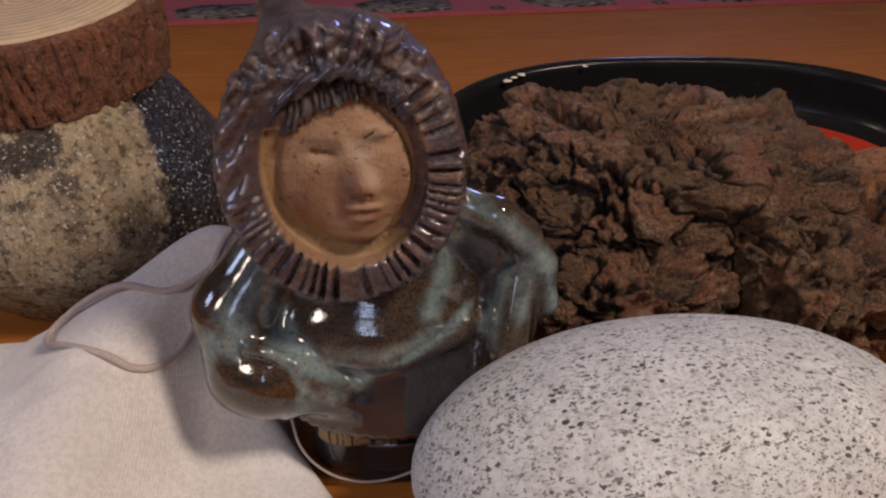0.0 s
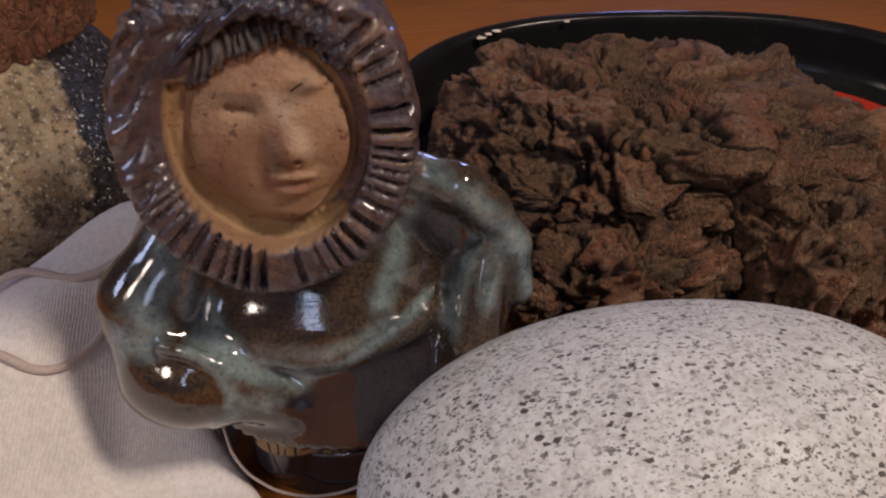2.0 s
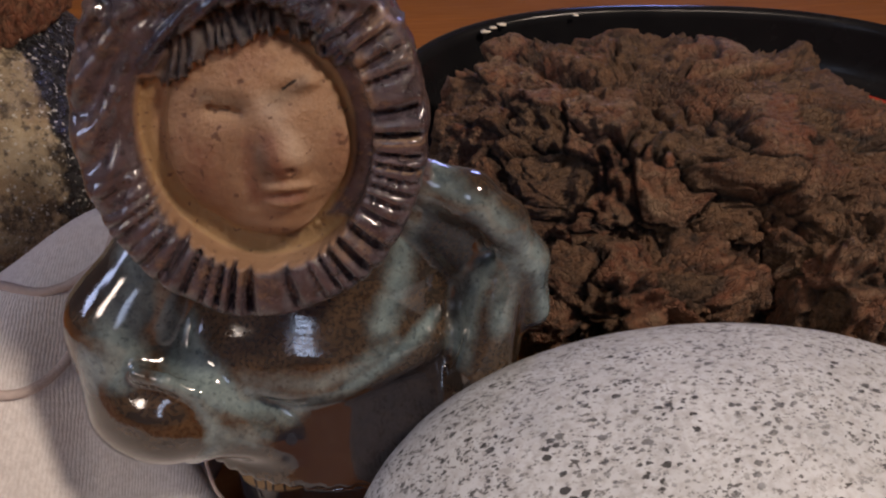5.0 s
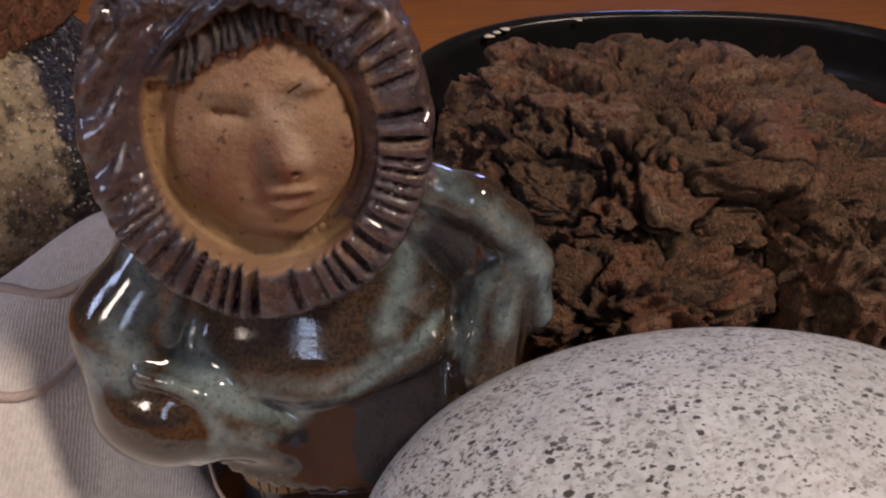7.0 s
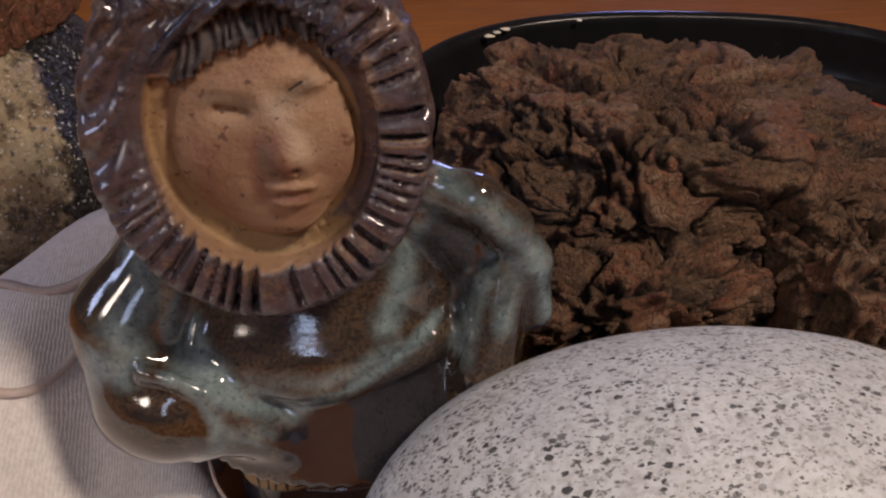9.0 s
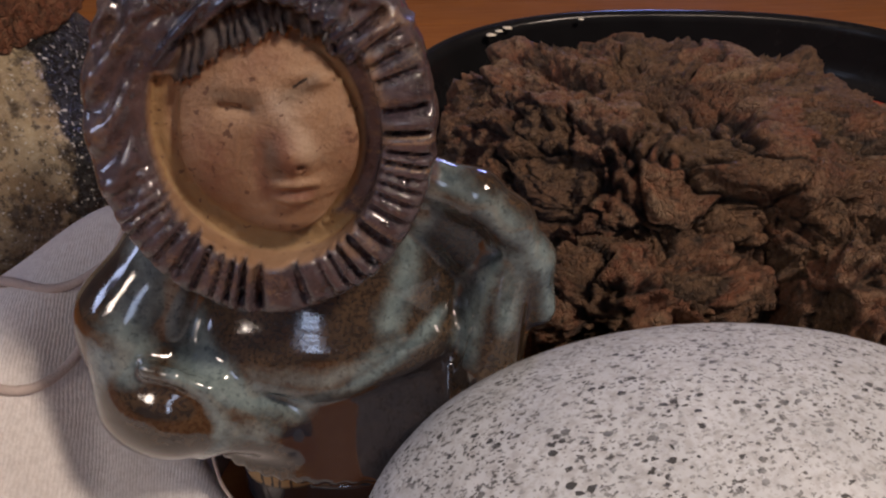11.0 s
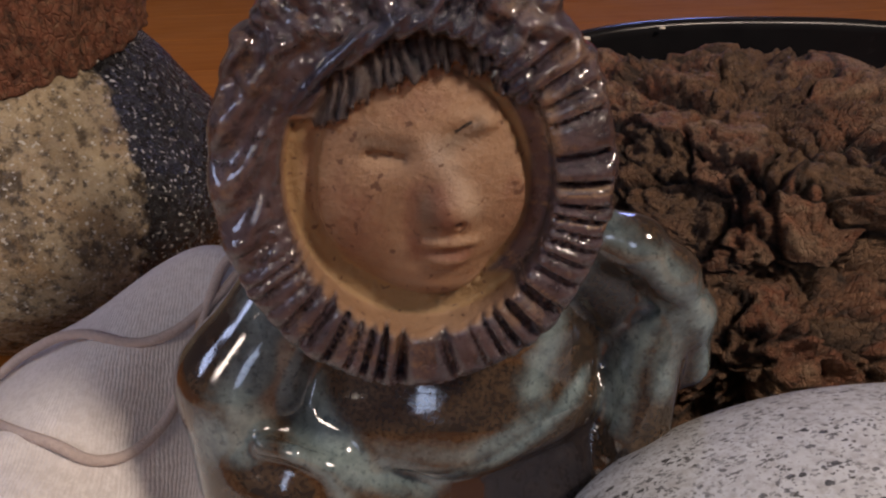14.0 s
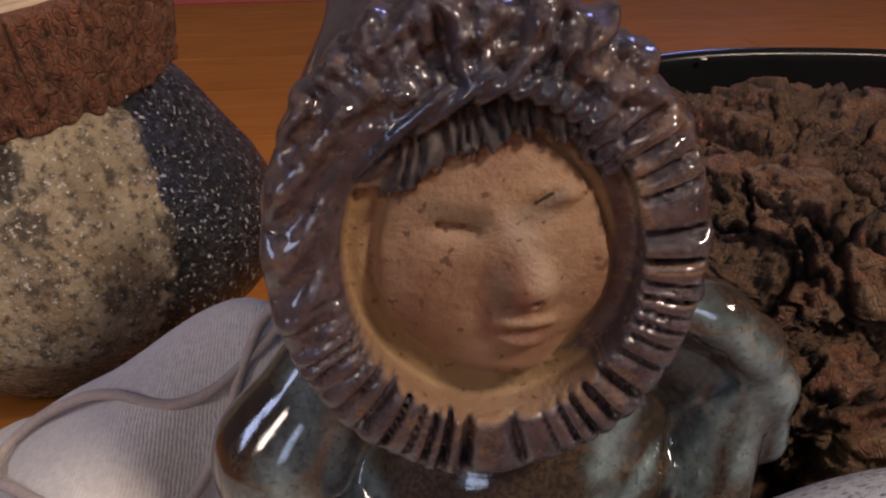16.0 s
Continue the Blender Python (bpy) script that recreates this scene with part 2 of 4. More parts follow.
def black_lacquer():
    n = Nodes("black_lacquer", 0.22)
    n.bsdf.inputs["Specular IOR Level"].default_value = 0.14
    col = n.mix(n.noise(60, 4), (0.006, 0.006, 0.007), (0.012, 0.012, 0.013))
    return n.done(col, n.ramp(n.noise(40, 5), (0.3, 0.14), (0.7, 0.32)))


def red_lacquer():
    n = Nodes("red_lacquer", 0.3)
    return n.done(n.mix(n.noise(50, 4), (0.28, 0.022, 0.012), (0.36, 0.035, 0.018)))


def chip():
    n = Nodes("chipped_white_primer", 0.8)
    return n.done(n.mix(n.noise(800, 3), (0.6, 0.53, 0.42), (0.8, 0.74, 0.62)))


def floor_wood():
    n = Nodes("orange_varnished_pine", 0.5)
    n.bsdf.inputs["Specular IOR Level"].default_value = 0.04
    v = n.scaled(1.0, 9.0, 9.0)
    shift = n.node("VectorMath", operation="ADD")
    n.put(v, shift.inputs[0])
    n.put(n.maths("MULTIPLY", n.random(), 40.0), shift.inputs[1])
    grain = n.noise(9, 8, 0.6, shift.outputs[0], 0.6)
    col = n.mix(n.ramp(grain, (0.3, 0.0), (0.7, 1.0)), (0.36, 0.122, 0.025), (0.47, 0.180, 0.040))
    col = n.mix(n.ramp(n.noise(5, 5, 0.6), (0.45, 0.0), (0.75, 0.3)), col, (0.22, 0.08, 0.02))
    col = n.mix(n.ramp(n.noise(36, 4, 0.7), (0.68, 0.0), (0.76, 0.4)), col, (0.47, 0.27, 0.12))
    n.bump(grain, 0.15, 0.001)
    return n.done(col, n.ramp(n.noise(12, 5), (0.3, 0.45), (0.7, 0.65)))


def carpet_red():
    n = Nodes("red_wool_pile", 0.95)
    col = n.mix(n.noise(60, 6, 0.7), (0.32, 0.055, 0.065), (0.58, 0.15, 0.16))
    n.bump(n.noise(300, 4), 0.8, 0.003)
    return n.done(col)


def carpet_motif():
    n = Nodes("dark_wool_motif", 0.95)
    c = n.cells(85, n.scaled(1.0, 1.6, 1.0))[1]
    col = n.mix(n.ramp(c, (0.3, 0.0), (0.75, 1.0)), (0.012, 0.01, 0.016), (0.3, 0.26, 0.2))
    n.bump(n.noise(300, 4), 0.8, 0.003)
    return n.done(col)


def wall_paint():
    n = Nodes("cream_wall_paint", 0.8)
    return n.done(n.mix(n.noise(3, 5), (0.5, 0.46, 0.4), (0.56, 0.52, 0.46)))


M_FIGURE = figurine_glaze()
M_STONE, M_KNIT, M_YARN, M_POT = granite(), knit(), yarn(), pot_glaze()
M_BARK = bark_mat("grey_brown_bark", (0.058, 0.026, 0.015), (0.240, 0.125, 0.064), (0.28, 0.096, 0.046))
M_LIDBARK = bark_mat("red_brown_bark", (0.11, 0.046, 0.027), (0.28, 0.125, 0.068), (0.28, 0.098, 0.050), 0.0014)
M_INNER = bark_mat("orange_inner_bark", (0.30, 0.11, 0.034), (0.52, 0.22, 0.075), (0.46, 0.17, 0.055))
M_GRAIN, M_BLACK, M_RED, M_CHIP = end_grain(), black_lacquer(), red_lacquer(), chip()
M_WOOD, M_PILE, M_MOTIF, M_WALL = floor_wood(), carpet_red(), carpet_motif(), wall_paint()

# ---- mesh helpers ----


def mesh_of(name, verts, faces, materials, index=None, smooth=True):
    me = bpy.data.meshes.new(name)
    me.from_pydata([tuple(v) for v in verts], [], [tuple(f) for f in faces])
    for m in materials if isinstance(materials, (list, tuple)) else [materials]:
        me.materials.append(m)
    if index is not None:
        me.polygons.foreach_set("material_index", np.asarray(index, dtype=np.int32))
    me.polygons.foreach_set("use_smooth", np.full(len(me.polygons), smooth))
    me.update()
    return me


def values(me, name, data):
    a = me.attributes.new(name, "FLOAT", "POINT")
    a.data.foreach_set("value", np.asarray(data, dtype=np.float32))


def part(name, bm, material, parent, label="", smooth=True):
    me = bpy.data.meshes.new(name)
    bm.to_mesh(me)
    bm.free()
    me.materials.append(material)
    me.polygons.foreach_set("use_smooth", np.full(len(me.polygons), smooth))
    ob = new(name, me)
    ob.parent = parent
    return tagged(ob, label)


def child(name, me, parent, label=""):
    ob = new(name, me)
    ob.parent = parent
    return tagged(ob, label)


def lathe(profile, steps, wobble=None, cap_top=False):
    """A turned form from (radius, height) pairs; wobble(angle, height) scales the radius."""
    verts, faces = [], []
    for r, z in profile:
        for k in range(steps):
            a = 2 * math.pi * k / steps
            s = wobble(a, z) if wobble else 1.0
            verts.append((r * s * math.cos(a), r * s * math.sin(a), z))
    for i in range(len(profile) - 1):
        for k in range(steps):
            k2 = (k + 1) % steps
            faces.append((i * steps + k, i * steps + k2, (i + 1) * steps + k2, (i + 1) * steps + k))
    return verts, faces


def tube(name, points, radius, material, sides=10, cyclic=False):
    """A smooth string through the points, as a mesh."""
    cu = bpy.data.curves.new(name, "CURVE")
    cu.dimensions, cu.bevel_depth, cu.bevel_resolution, cu.resolution_u = "3D", radius, 3, 8
    sp = cu.splines.new("BEZIER")
    sp.bezier_points.add(len(points) - 1)
    for b, p in zip(sp.bezier_points, points):
        b.co, b.handle_left_type, b.handle_right_type = p, "AUTO", "AUTO"
    sp.use_cyclic_u, cu.use_fill_caps = cyclic, True
    tmp = bpy.data.objects.new(name, cu)
    scene.collection.objects.link(tmp)
    me = bpy.data.meshes.new_from_object(tmp.evaluated_get(bpy.context.evaluated_depsgraph_get()))
    bpy.data.objects.remove(tmp)
    me.materials.clear()
    me.materials.append(material)
    me.polygons.foreach_set("use_smooth", np.full(len(me.polygons), True))
    return new(name, me)


def box(bm, x0, y0, z0, x1, y1, z1):
    vs = [bm.verts.new((x, y, z)) for z in (z0, z1) for y in (y0, y1) for x in (x0, x1)]
    for f in ((0, 2, 3, 1), (4, 5, 7, 6), (0, 1, 5, 4), (2, 6, 7, 3), (0, 4, 6, 2), (1, 3, 7, 5)):
        bm.faces.new([vs[i] for i in f])


# ---- room ----
floor = tagged(new("floor"), "orange varnished pine boards, worn and scratched", "floor", kind="structure")
RUG_TURN = 12.3
plank_bm = bmesh.new()
box(plank_bm, -1.3, -0.0685, -0.02, 1.3, 0.0685, 0.0)
bmesh.ops.bevel(plank_bm, geom=[e for e in plank_bm.edges], offset=0.0008, segments=1, affect="EDGES")
plank_me = bpy.data.meshes.new("plank")
plank_bm.to_mesh(plank_me)
plank_bm.free()
plank_me.materials.append(M_WOOD)
for row in range(-18, 26):
    for col in (-1, 0, 1):
        m = pose(0, 0, 0, 0, 0, RUG_TURN) @ pose(col * 2.602 + 0.75 * ((row * 37) % 7 - 3) / 3, row * 0.1375 - 0.03, 0)
        ends = [m @ Vector((x, y, 0)) for x in (-1.3, 1.3) for y in (-0.07, 0.07)]
        if all(abs(p.x) < 3.44 and -2.29 < p.y < 3.29 for p in ends):
            child("plank", plank_me, floor).matrix_basis = m

wall_bm = {}
for name, dims in dict(wall_north=(-3.6, 3.3, 0, 3.6, 3.45, 2.5), wall_south=(-3.6, -2.45, 0, 3.6, -2.3, 2.5),
                       wall_west=(-3.6, -2.3, 0, -3.45, 3.3, 2.5), wall_east=(3.45, -2.3, 0, 3.6, 3.3, 2.5),
                       ceiling=(-3.6, -2.45, 2.5, 3.6, 3.45, 2.6), subfloor=(-3.6, -2.45, -0.06, 3.6, 3.45, -0.021)).items():
    bm = bmesh.new()
    box(bm, *dims)
    ob = part(name, bm, M_WOOD if name == "subfloor" else M_WALL, None, smooth=False)
    tagged(ob, "plain cream painted " + name.split("_")[0], name.split("_")[0], kind="structure")

# ---- added, unseen hanging lamps, and windows that light the room ----
M_WHITE = Nodes("white_enamel", 0.4).done((0.75, 0.74, 0.72))
# invented shade and cord for each lamp light, out of view
for at, to in LAMPS:
    lamp = tagged(new("hanging_lamp"), "unseen white enamel hanging lamp, added behind an area light", "lamp", group="hanging lamps")
    lamp.matrix_basis = look(at, to) @ pose(0, 0, 0.03)
    verts, faces = lathe([(0.150, 0.0), (0.156, -0.004), (0.160, 0.002), (0.120, 0.060), (0.070, 0.100), (0.030, 0.120), (0.018, 0.150), (0.0005, 0.152), (0.0005, 0.110), (0.068, 0.092), (0.116, 0.056), (0.150, 0.0)], 48)
    child("shade", mesh_of("shade", verts, faces, M_WHITE), lamp)
    hook = lamp.matrix_basis @ Vector((0, 0, 0.15))
    cord = tube("cord", [tuple(hook), (hook.x + 0.004, hook.y - 0.004, 1.5), (hook.x + 0.004, hook.y - 0.004, 2.05), (hook.x + 0.004, hook.y - 0.004, 2.5)], 0.004, M_WHITE)
    tagged(cord, "added white cord that holds an unseen hanging lamp", "cord", group="lamp cords")
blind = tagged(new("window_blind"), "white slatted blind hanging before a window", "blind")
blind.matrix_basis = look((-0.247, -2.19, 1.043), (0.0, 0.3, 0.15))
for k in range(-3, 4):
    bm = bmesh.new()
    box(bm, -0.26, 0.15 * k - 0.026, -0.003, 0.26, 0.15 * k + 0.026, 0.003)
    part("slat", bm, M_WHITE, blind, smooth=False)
for x in (-0.262, 0.256):
    bm = bmesh.new()
    box(bm, x, -0.5, -0.002, x + 0.006, 0.5, 0.002)
    part("ladder_tape", bm, M_WHITE, blind, smooth=False)
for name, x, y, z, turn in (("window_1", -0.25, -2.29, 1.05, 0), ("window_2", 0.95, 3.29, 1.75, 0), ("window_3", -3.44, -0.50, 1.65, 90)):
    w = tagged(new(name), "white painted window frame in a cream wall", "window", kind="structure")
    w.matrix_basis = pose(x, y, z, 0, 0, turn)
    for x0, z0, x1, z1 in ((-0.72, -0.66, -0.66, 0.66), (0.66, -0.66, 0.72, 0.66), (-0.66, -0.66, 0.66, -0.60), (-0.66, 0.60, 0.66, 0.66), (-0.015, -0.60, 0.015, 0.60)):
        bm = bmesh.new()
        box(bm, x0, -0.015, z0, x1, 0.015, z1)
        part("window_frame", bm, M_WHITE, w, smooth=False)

# ---- carpet ----
carpet = tagged(new("carpet"), "red patterned wool carpet with dark motifs lying on the boards", "carpet")
carpet.matrix_basis = pose(0.0, 1.4, 0.0005, 0, 0, RUG_TURN)
bm = bmesh.new()
box(bm, -1.6, 0.0, 0.0, 1.6, 1.5, 0.006)
part("weave", bm, M_PILE, carpet, smooth=False)


def motif(w, d):
    n = 36
    verts = [(0, 0, 0.0082)]
    for k in range(n):
        a = 2 * math.pi * k / n
        s = 1 + 0.06 * math.sin(7 * a)
        verts.append((w * s * math.copysign(abs(math.cos(a)) ** 0.8, math.cos(a)), d * s * math.copysign(abs(math.sin(a)) ** 0.8, math.sin(a)), 0.0082))
    verts += [(x, y, 0.005) for x, y, z in verts[1:]]
    faces = [(0, 1 + k, 1 + (k + 1) % n) for k in range(n)]
    faces += [(1 + k, 1 + n + k, 1 + n + (k + 1) % n, 1 + (k + 1) % n) for k in range(n)]
    return mesh_of("motif", verts, faces, M_MOTIF)


big_motif, small_motif = motif(0.085, 0.075), motif(0.012, 0.02)
for k in range(-5, 6):
    for j in range(4):
        child("motif", big_motif, carpet).location = (-0.05 + 0.31 * k, 0.092 + 0.31 * j, 0)
        child("motif", small_motif, carpet).location = (0.105 + 0.31 * k, 0.030 + 0.31 * j, 0)

# ---- granite pebble ----


def granite_pebble():
    bm = bmesh.new()
    bmesh.ops.create_icosphere(bm, subdivisions=6, radius=1.0)
    for v in bm.verts:
        p = v.co.copy()
        k = 1 + 0.012 * noise.noise(p * 1.7) + 0.004 * noise.noise(p * 5)
        v.co = Vector((p.x * 0.0906, p.y * 0.0563, p.z * 0.0409)) * k
    me = bpy.data.meshes.new("granite_pebble")
    bm.to_mesh(me)
    bm.free()
    me.materials.append(M_STONE)
    me.polygons.foreach_set("use_smooth", np.full(len(me.polygons), True))
    ob = new("granite_pebble", me)
    ob.matrix_basis = pose(0.0795, 0.2146, 0.0406, 0, 0, 11.9)
    return tagged(ob, "smooth oval pale grey granite pebble with black specks", "stone")


granite_pebble()

# ---- ceramic figurine, one mesh ----


def smin(a, b, k):
    h = np.clip(0.5 + 0.5 * (b - a) / k, 0, 1)
    return b + (a - b) * h - k * h * (1 - h)


def smax(a, b, k):
    return -smin(-a, -b, k)


def surface(f, low, step):
    """The zero surface of a sampled field, as a net of quads."""
    inside = f < 0
    nx, ny, nz = f.shape
    mix = np.zeros((nx - 1, ny - 1, nz - 1), dtype=np.int8)
    for dx in (0, 1):
        for dy in (0, 1):
            for dz in (0, 1):
                mix += inside[dx:nx - 1 + dx, dy:ny - 1 + dy, dz:nz - 1 + dz]
    cell = np.argwhere((mix > 0) & (mix < 8))
    number = np.full(mix.shape, -1, dtype=np.int64)
    number[tuple(cell.T)] = np.arange(len(cell))
    total, count = np.zeros((len(cell), 3)), np.zeros(len(cell))
    corners = [(a, b, c) for a in (0, 1) for b in (0, 1) for c in (0, 1)]
    for p in corners:
        for axis in range(3):
            if p[axis]:
                continue
            q = list(p)
            q[axis] = 1
            fa, fb = f[tuple((cell + p).T)], f[tuple((cell + q).T)]
            cross = (fa < 0) != (fb < 0)
            s = np.where(cross, fa / np.where(cross, fa - fb, 1), 0)
            at = np.array(p, float)[None, :] + s[:, None] * (np.array(q) - np.array(p))[None, :]
            total += np.where(cross[:, None], at, 0)
            count += cross
    verts = np.array(low) + step * (cell + total / count[:, None])
    faces = []
    for axis in range(3):
        a, b = [k for k in range(3) if k != axis]
        s0, s1 = [slice(None)] * 3, [slice(None)] * 3
        s0[axis], s1[axis] = slice(0, -1), slice(1, None)
        change = inside[tuple(s0)] != inside[tuple(s1)]
        e = np.argwhere(change)
        e = e[(e[:, a] > 0) & (e[:, b] > 0) & (e[:, a] < f.shape[a] - 1) & (e[:, b] < f.shape[b] - 1)]
        da, db = np.eye(3, dtype=int)[a], np.eye(3, dtype=int)[b]
        quad = np.stack([number[tuple((e - da - db).T)], number[tuple((e - db).T)], number[tuple(e.T)], number[tuple((e - da).T)]], 1)
        flip = inside[tuple(e.T)]
        if axis == 1:
            flip = ~flip
        quad[~flip] = quad[~flip][:, ::-1]
        faces.append(quad)
    return verts, np.concatenate(faces)


def ellipsoid(P, c, r):
    d = [(P[i] - c[i]) / r[i] for i in range(3)]
    k = np.sqrt(d[0] ** 2 + d[1] ** 2 + d[2] ** 2)
    return (k - 1) * min(r)


def capsule(P, a, b, ra, rb):
    a, b = np.array(a), np.array(b)
    ab = b - a
    t = np.clip(sum((P[i] - a[i]) * ab[i] for i in range(3)) / (ab @ ab), 0, 1)
    return np.sqrt(sum((P[i] - a[i] - t * ab[i]) ** 2 for i in range(3))) - (ra + (rb - ra) * t)


def band2(x, z, pts, width):
    """How near (x, z) lies to a broken line: 1 on it, 0 at twice the width."""
    best = np.full(np.shape(x), 9.0)
    for (x0, z0), (x1, z1) in zip(pts, pts[1:]):
        dx, dz = x1 - x0, z1 - z0
        t = np.clip(((x - x0) * dx + (z - z0) * dz) / (dx * dx + dz * dz), 0, 1)
        best = np.minimum(best, np.hypot(x - x0 - t * dx, z - z0 - t * dz))
    return np.exp(-(best / width) ** 2)


RING_X, RING_Z = -0.0325, 0.1335
STRAP = [(-0.0535, 0.2365, 0.1470), (-0.0480, 0.2345, 0.1545), (-0.0405, 0.2335, 0.1600), (-0.0310, 0.2330, 0.1640), (-0.0225, 0.2330, 0.1625), (-0.0150, 0.2340, 0.1575), (-0.0118, 0.2355, 0.1500)]


def ring_y(z):
    return 0.2395 + (z - 0.134) * 0.10


def hair_line(x):
    fringe = np.interp(x, (-0.056, -0.052, -0.0473, -0.0431, -0.038, -0.0316, -0.0271, -0.0235, -0.0187, -0.015), (0.1446, 0.1442, 0.1440, 0.1470, 0.1513, 0.1528, 0.1550, 0.1555, 0.1530, 0.150))
    jag = np.abs(np.modf((x + 1.0) * 620 + 0.35 * np.sin(x * 900))[0] - 0.5) * 2
    return fringe + 0.0016 * (jag - 0.5) + 0.0007 * np.sin(x * 1300)


def chain(P, points, radius, k=0.001):
    """A rounded cord through the points."""
    f = None
    for a, b in zip(points, points[1:]):
        c = capsule(P, a, b, radius, radius)
        f = c if f is None else smin(f, c, k)
    return f


def figurine():
    low, high, step = (-0.102, 0.212, -0.003), (0.056, 0.312, 0.190), 0.0007
    axes = [np.arange(low[i], high[i], step, dtype=np.float32) for i in range(3)]
    P = np.meshgrid(*axes, indexing="ij", sparse=True)
    X, Y, Z = P
    # hood and its pointed tip
    hood = ellipsoid(P, (-0.0335, 0.262, 0.136), (0.0385, 0.034, 0.0415))
    hood = smin(hood, capsule(P, (-0.045, 0.272, 0.155), (-0.060, 0.292, 0.176), 0.018, 0.006), 0.012)
    # pleated ring
    ux, uz = (X - RING_X) / 0.0322, (Z - RING_Z) / 0.0362
    q = np.sqrt(ux ** 2 + uz ** 2)
    ang = np.arctan2(uz, ux)
    turn = (ang + 0.10 * np.sin(ang * 3 + 1) + 0.055 * np.sin(ang * 8 + 2)) * 50 / (2 * np.pi) + 0.35 * (q - 1) * np.sin(ang * 2)
    which = np.floor(turn)
    lot = np.modf(np.abs(np.sin(which * 12.9898) * 43758.5))[0]
    gap = (0.5 - np.abs(turn - which - 0.5)) * 0.0044
    rad, dep = (q - 1) * 0.035, Y - ring_y(Z)
    reach = np.clip((rad + 0.010 - 0.012 * (lot - 0.55)) / 0.002, 0.15, 1)
    side = np.exp(-np.abs(np.mod(ang - 2.85 + np.pi, 2 * np.pi) - np.pi) ** 3 / 0.75)
    reach = reach * np.clip((0.0078 - rad) / 0.003, 0.12, 1) * (1 - 0.93 * side)
    cut = np.exp(-(gap / (0.00045 + 0.0005 * lot)) ** 2) * (0.0008 + 0.0034 * lot) * reach
    crown = np.exp(-(np.mod(ang - 1.55 + np.pi, 2 * np.pi) - np.pi) ** 2 / 0.45)
    cut = cut * (1 - 0.5 * crown) + crown * 0.0016 * np.sin(ang * 21 + 2.2 * np.sin(ang * 5 + rad * 160)) * np.clip((rad + 0.009) / 0.004, 0, 1)
    cut = cut + 0.0015 * side * np.sin((Z * 0.83 - X * 0.55) * 620 + 1.6 * np.sin(X * 260)) * np.clip((rad + 0.006) / 0.004, 0, 1) * np.clip((0.0078 - rad) / 0.004, 0.15, 1)
    lumps = 0.0011 * np.sin(X * 620 + 2 * np.sin(Z * 500)) * np.sin(Z * 560 + 1.5 * np.sin(X * 330)) * np.clip((Z - 0.148) / 0.012, 0, 1)
    ring = (np.abs(rad / 0.0088) ** 3.4 + np.abs(dep / 0.0095) ** 3.4) ** (1 / 3.4) - 1
    ring = ring * 0.0088 + cut - lumps - 0.0007 * (lot - 0.5) * (1 - side)
    head = smin(hood, ring + 0.0012 * side, 0.004)
    # hollow for the face and its bed
    hole = np.sqrt(((X + 0.0308) / 0.0260) ** 2 + ((Z - 0.1325) / 0.0305) ** 2) - 1
    hole = smax(hole * 0.024, Y - 0.2368, 0.0015)
    head = smax(head, -hole, 0.0012)
    strap = chain(P, STRAP, 0.0021) + 0.0005 * np.sin((X - Z) * 1500)
    head = smin(head, strap, 0.0012)
    for x, z in ((-0.0412, 0.1678), (-0.0215, 0.1672), (-0.0105, 0.1600)):
        head = smax(head, -ellipsoid(P, (x, 0.2315, z), (0.0013, 0.0040, 0.0011)), 0.0006)
    # face, in low relief
    face = ellipsoid(P, (-0.0308, 0.2435, 0.1318), (0.0252, 0.0128, 0.0295))
    face = smin(face, ellipsoid(P, (-0.0420, 0.2372, 0.1265), (0.0085, 0.0045, 0.0090)), 0.003)
    face = smin(face, ellipsoid(P, (-0.0150, 0.2375, 0.1290), (0.0075, 0.0045, 0.0085)), 0.003)
    face = smin(face, ellipsoid(P, (-0.0262, 0.2358, 0.1210), (0.0092, 0.0052, 0.0082)), 0.0022)
    face = smin(face, ellipsoid(P, (-0.0247, 0.2322, 0.1284), (0.0040, 0.0032, 0.0034)), 0.0018)
    face = smin(face, capsule(P, (-0.0256, 0.2342, 0.1350), (-0.0250, 0.2318, 0.1290), 0.0018, 0.0026), 0.0065)
    face = smin(face, ellipsoid(P, (-0.0245, 0.2314, 0.1217), (0.0053, 0.0026, 0.0015)), 0.0009)
    face = smin(face, ellipsoid(P, (-0.0250, 0.2318, 0.1183), (0.0044, 0.0030, 0.0017)), 0.0009)
    face = smin(face, ellipsoid(P, (-0.0265, 0.2362, 0.1120), (0.0070, 0.0040, 0.0035)), 0.004)
    face = smax(face, -ellipsoid(P, (-0.0372, 0.2302, 0.1395), (0.0070, 0.0027, 0.0034)), 0.002)
    face = smax(face, -ellipsoid(P, (-0.0215, 0.2302, 0.1432), (0.0066, 0.0027, 0.0036)), 0.002)
    face = smin(face, ellipsoid(P, (-0.0380, 0.2345, 0.1405), (0.0048, 0.0017, 0.0018)), 0.001)
    face = smin(face, ellipsoid(P, (-0.0205, 0.2342, 0.1448), (0.0044, 0.0017, 0.0018)), 0.001)
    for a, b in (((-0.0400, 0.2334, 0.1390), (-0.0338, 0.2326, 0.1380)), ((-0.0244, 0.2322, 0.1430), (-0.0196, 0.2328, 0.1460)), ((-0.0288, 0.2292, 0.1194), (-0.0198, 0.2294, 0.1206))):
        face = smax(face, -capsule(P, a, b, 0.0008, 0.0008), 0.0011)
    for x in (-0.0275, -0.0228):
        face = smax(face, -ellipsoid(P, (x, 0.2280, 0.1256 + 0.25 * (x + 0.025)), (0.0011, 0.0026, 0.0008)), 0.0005)
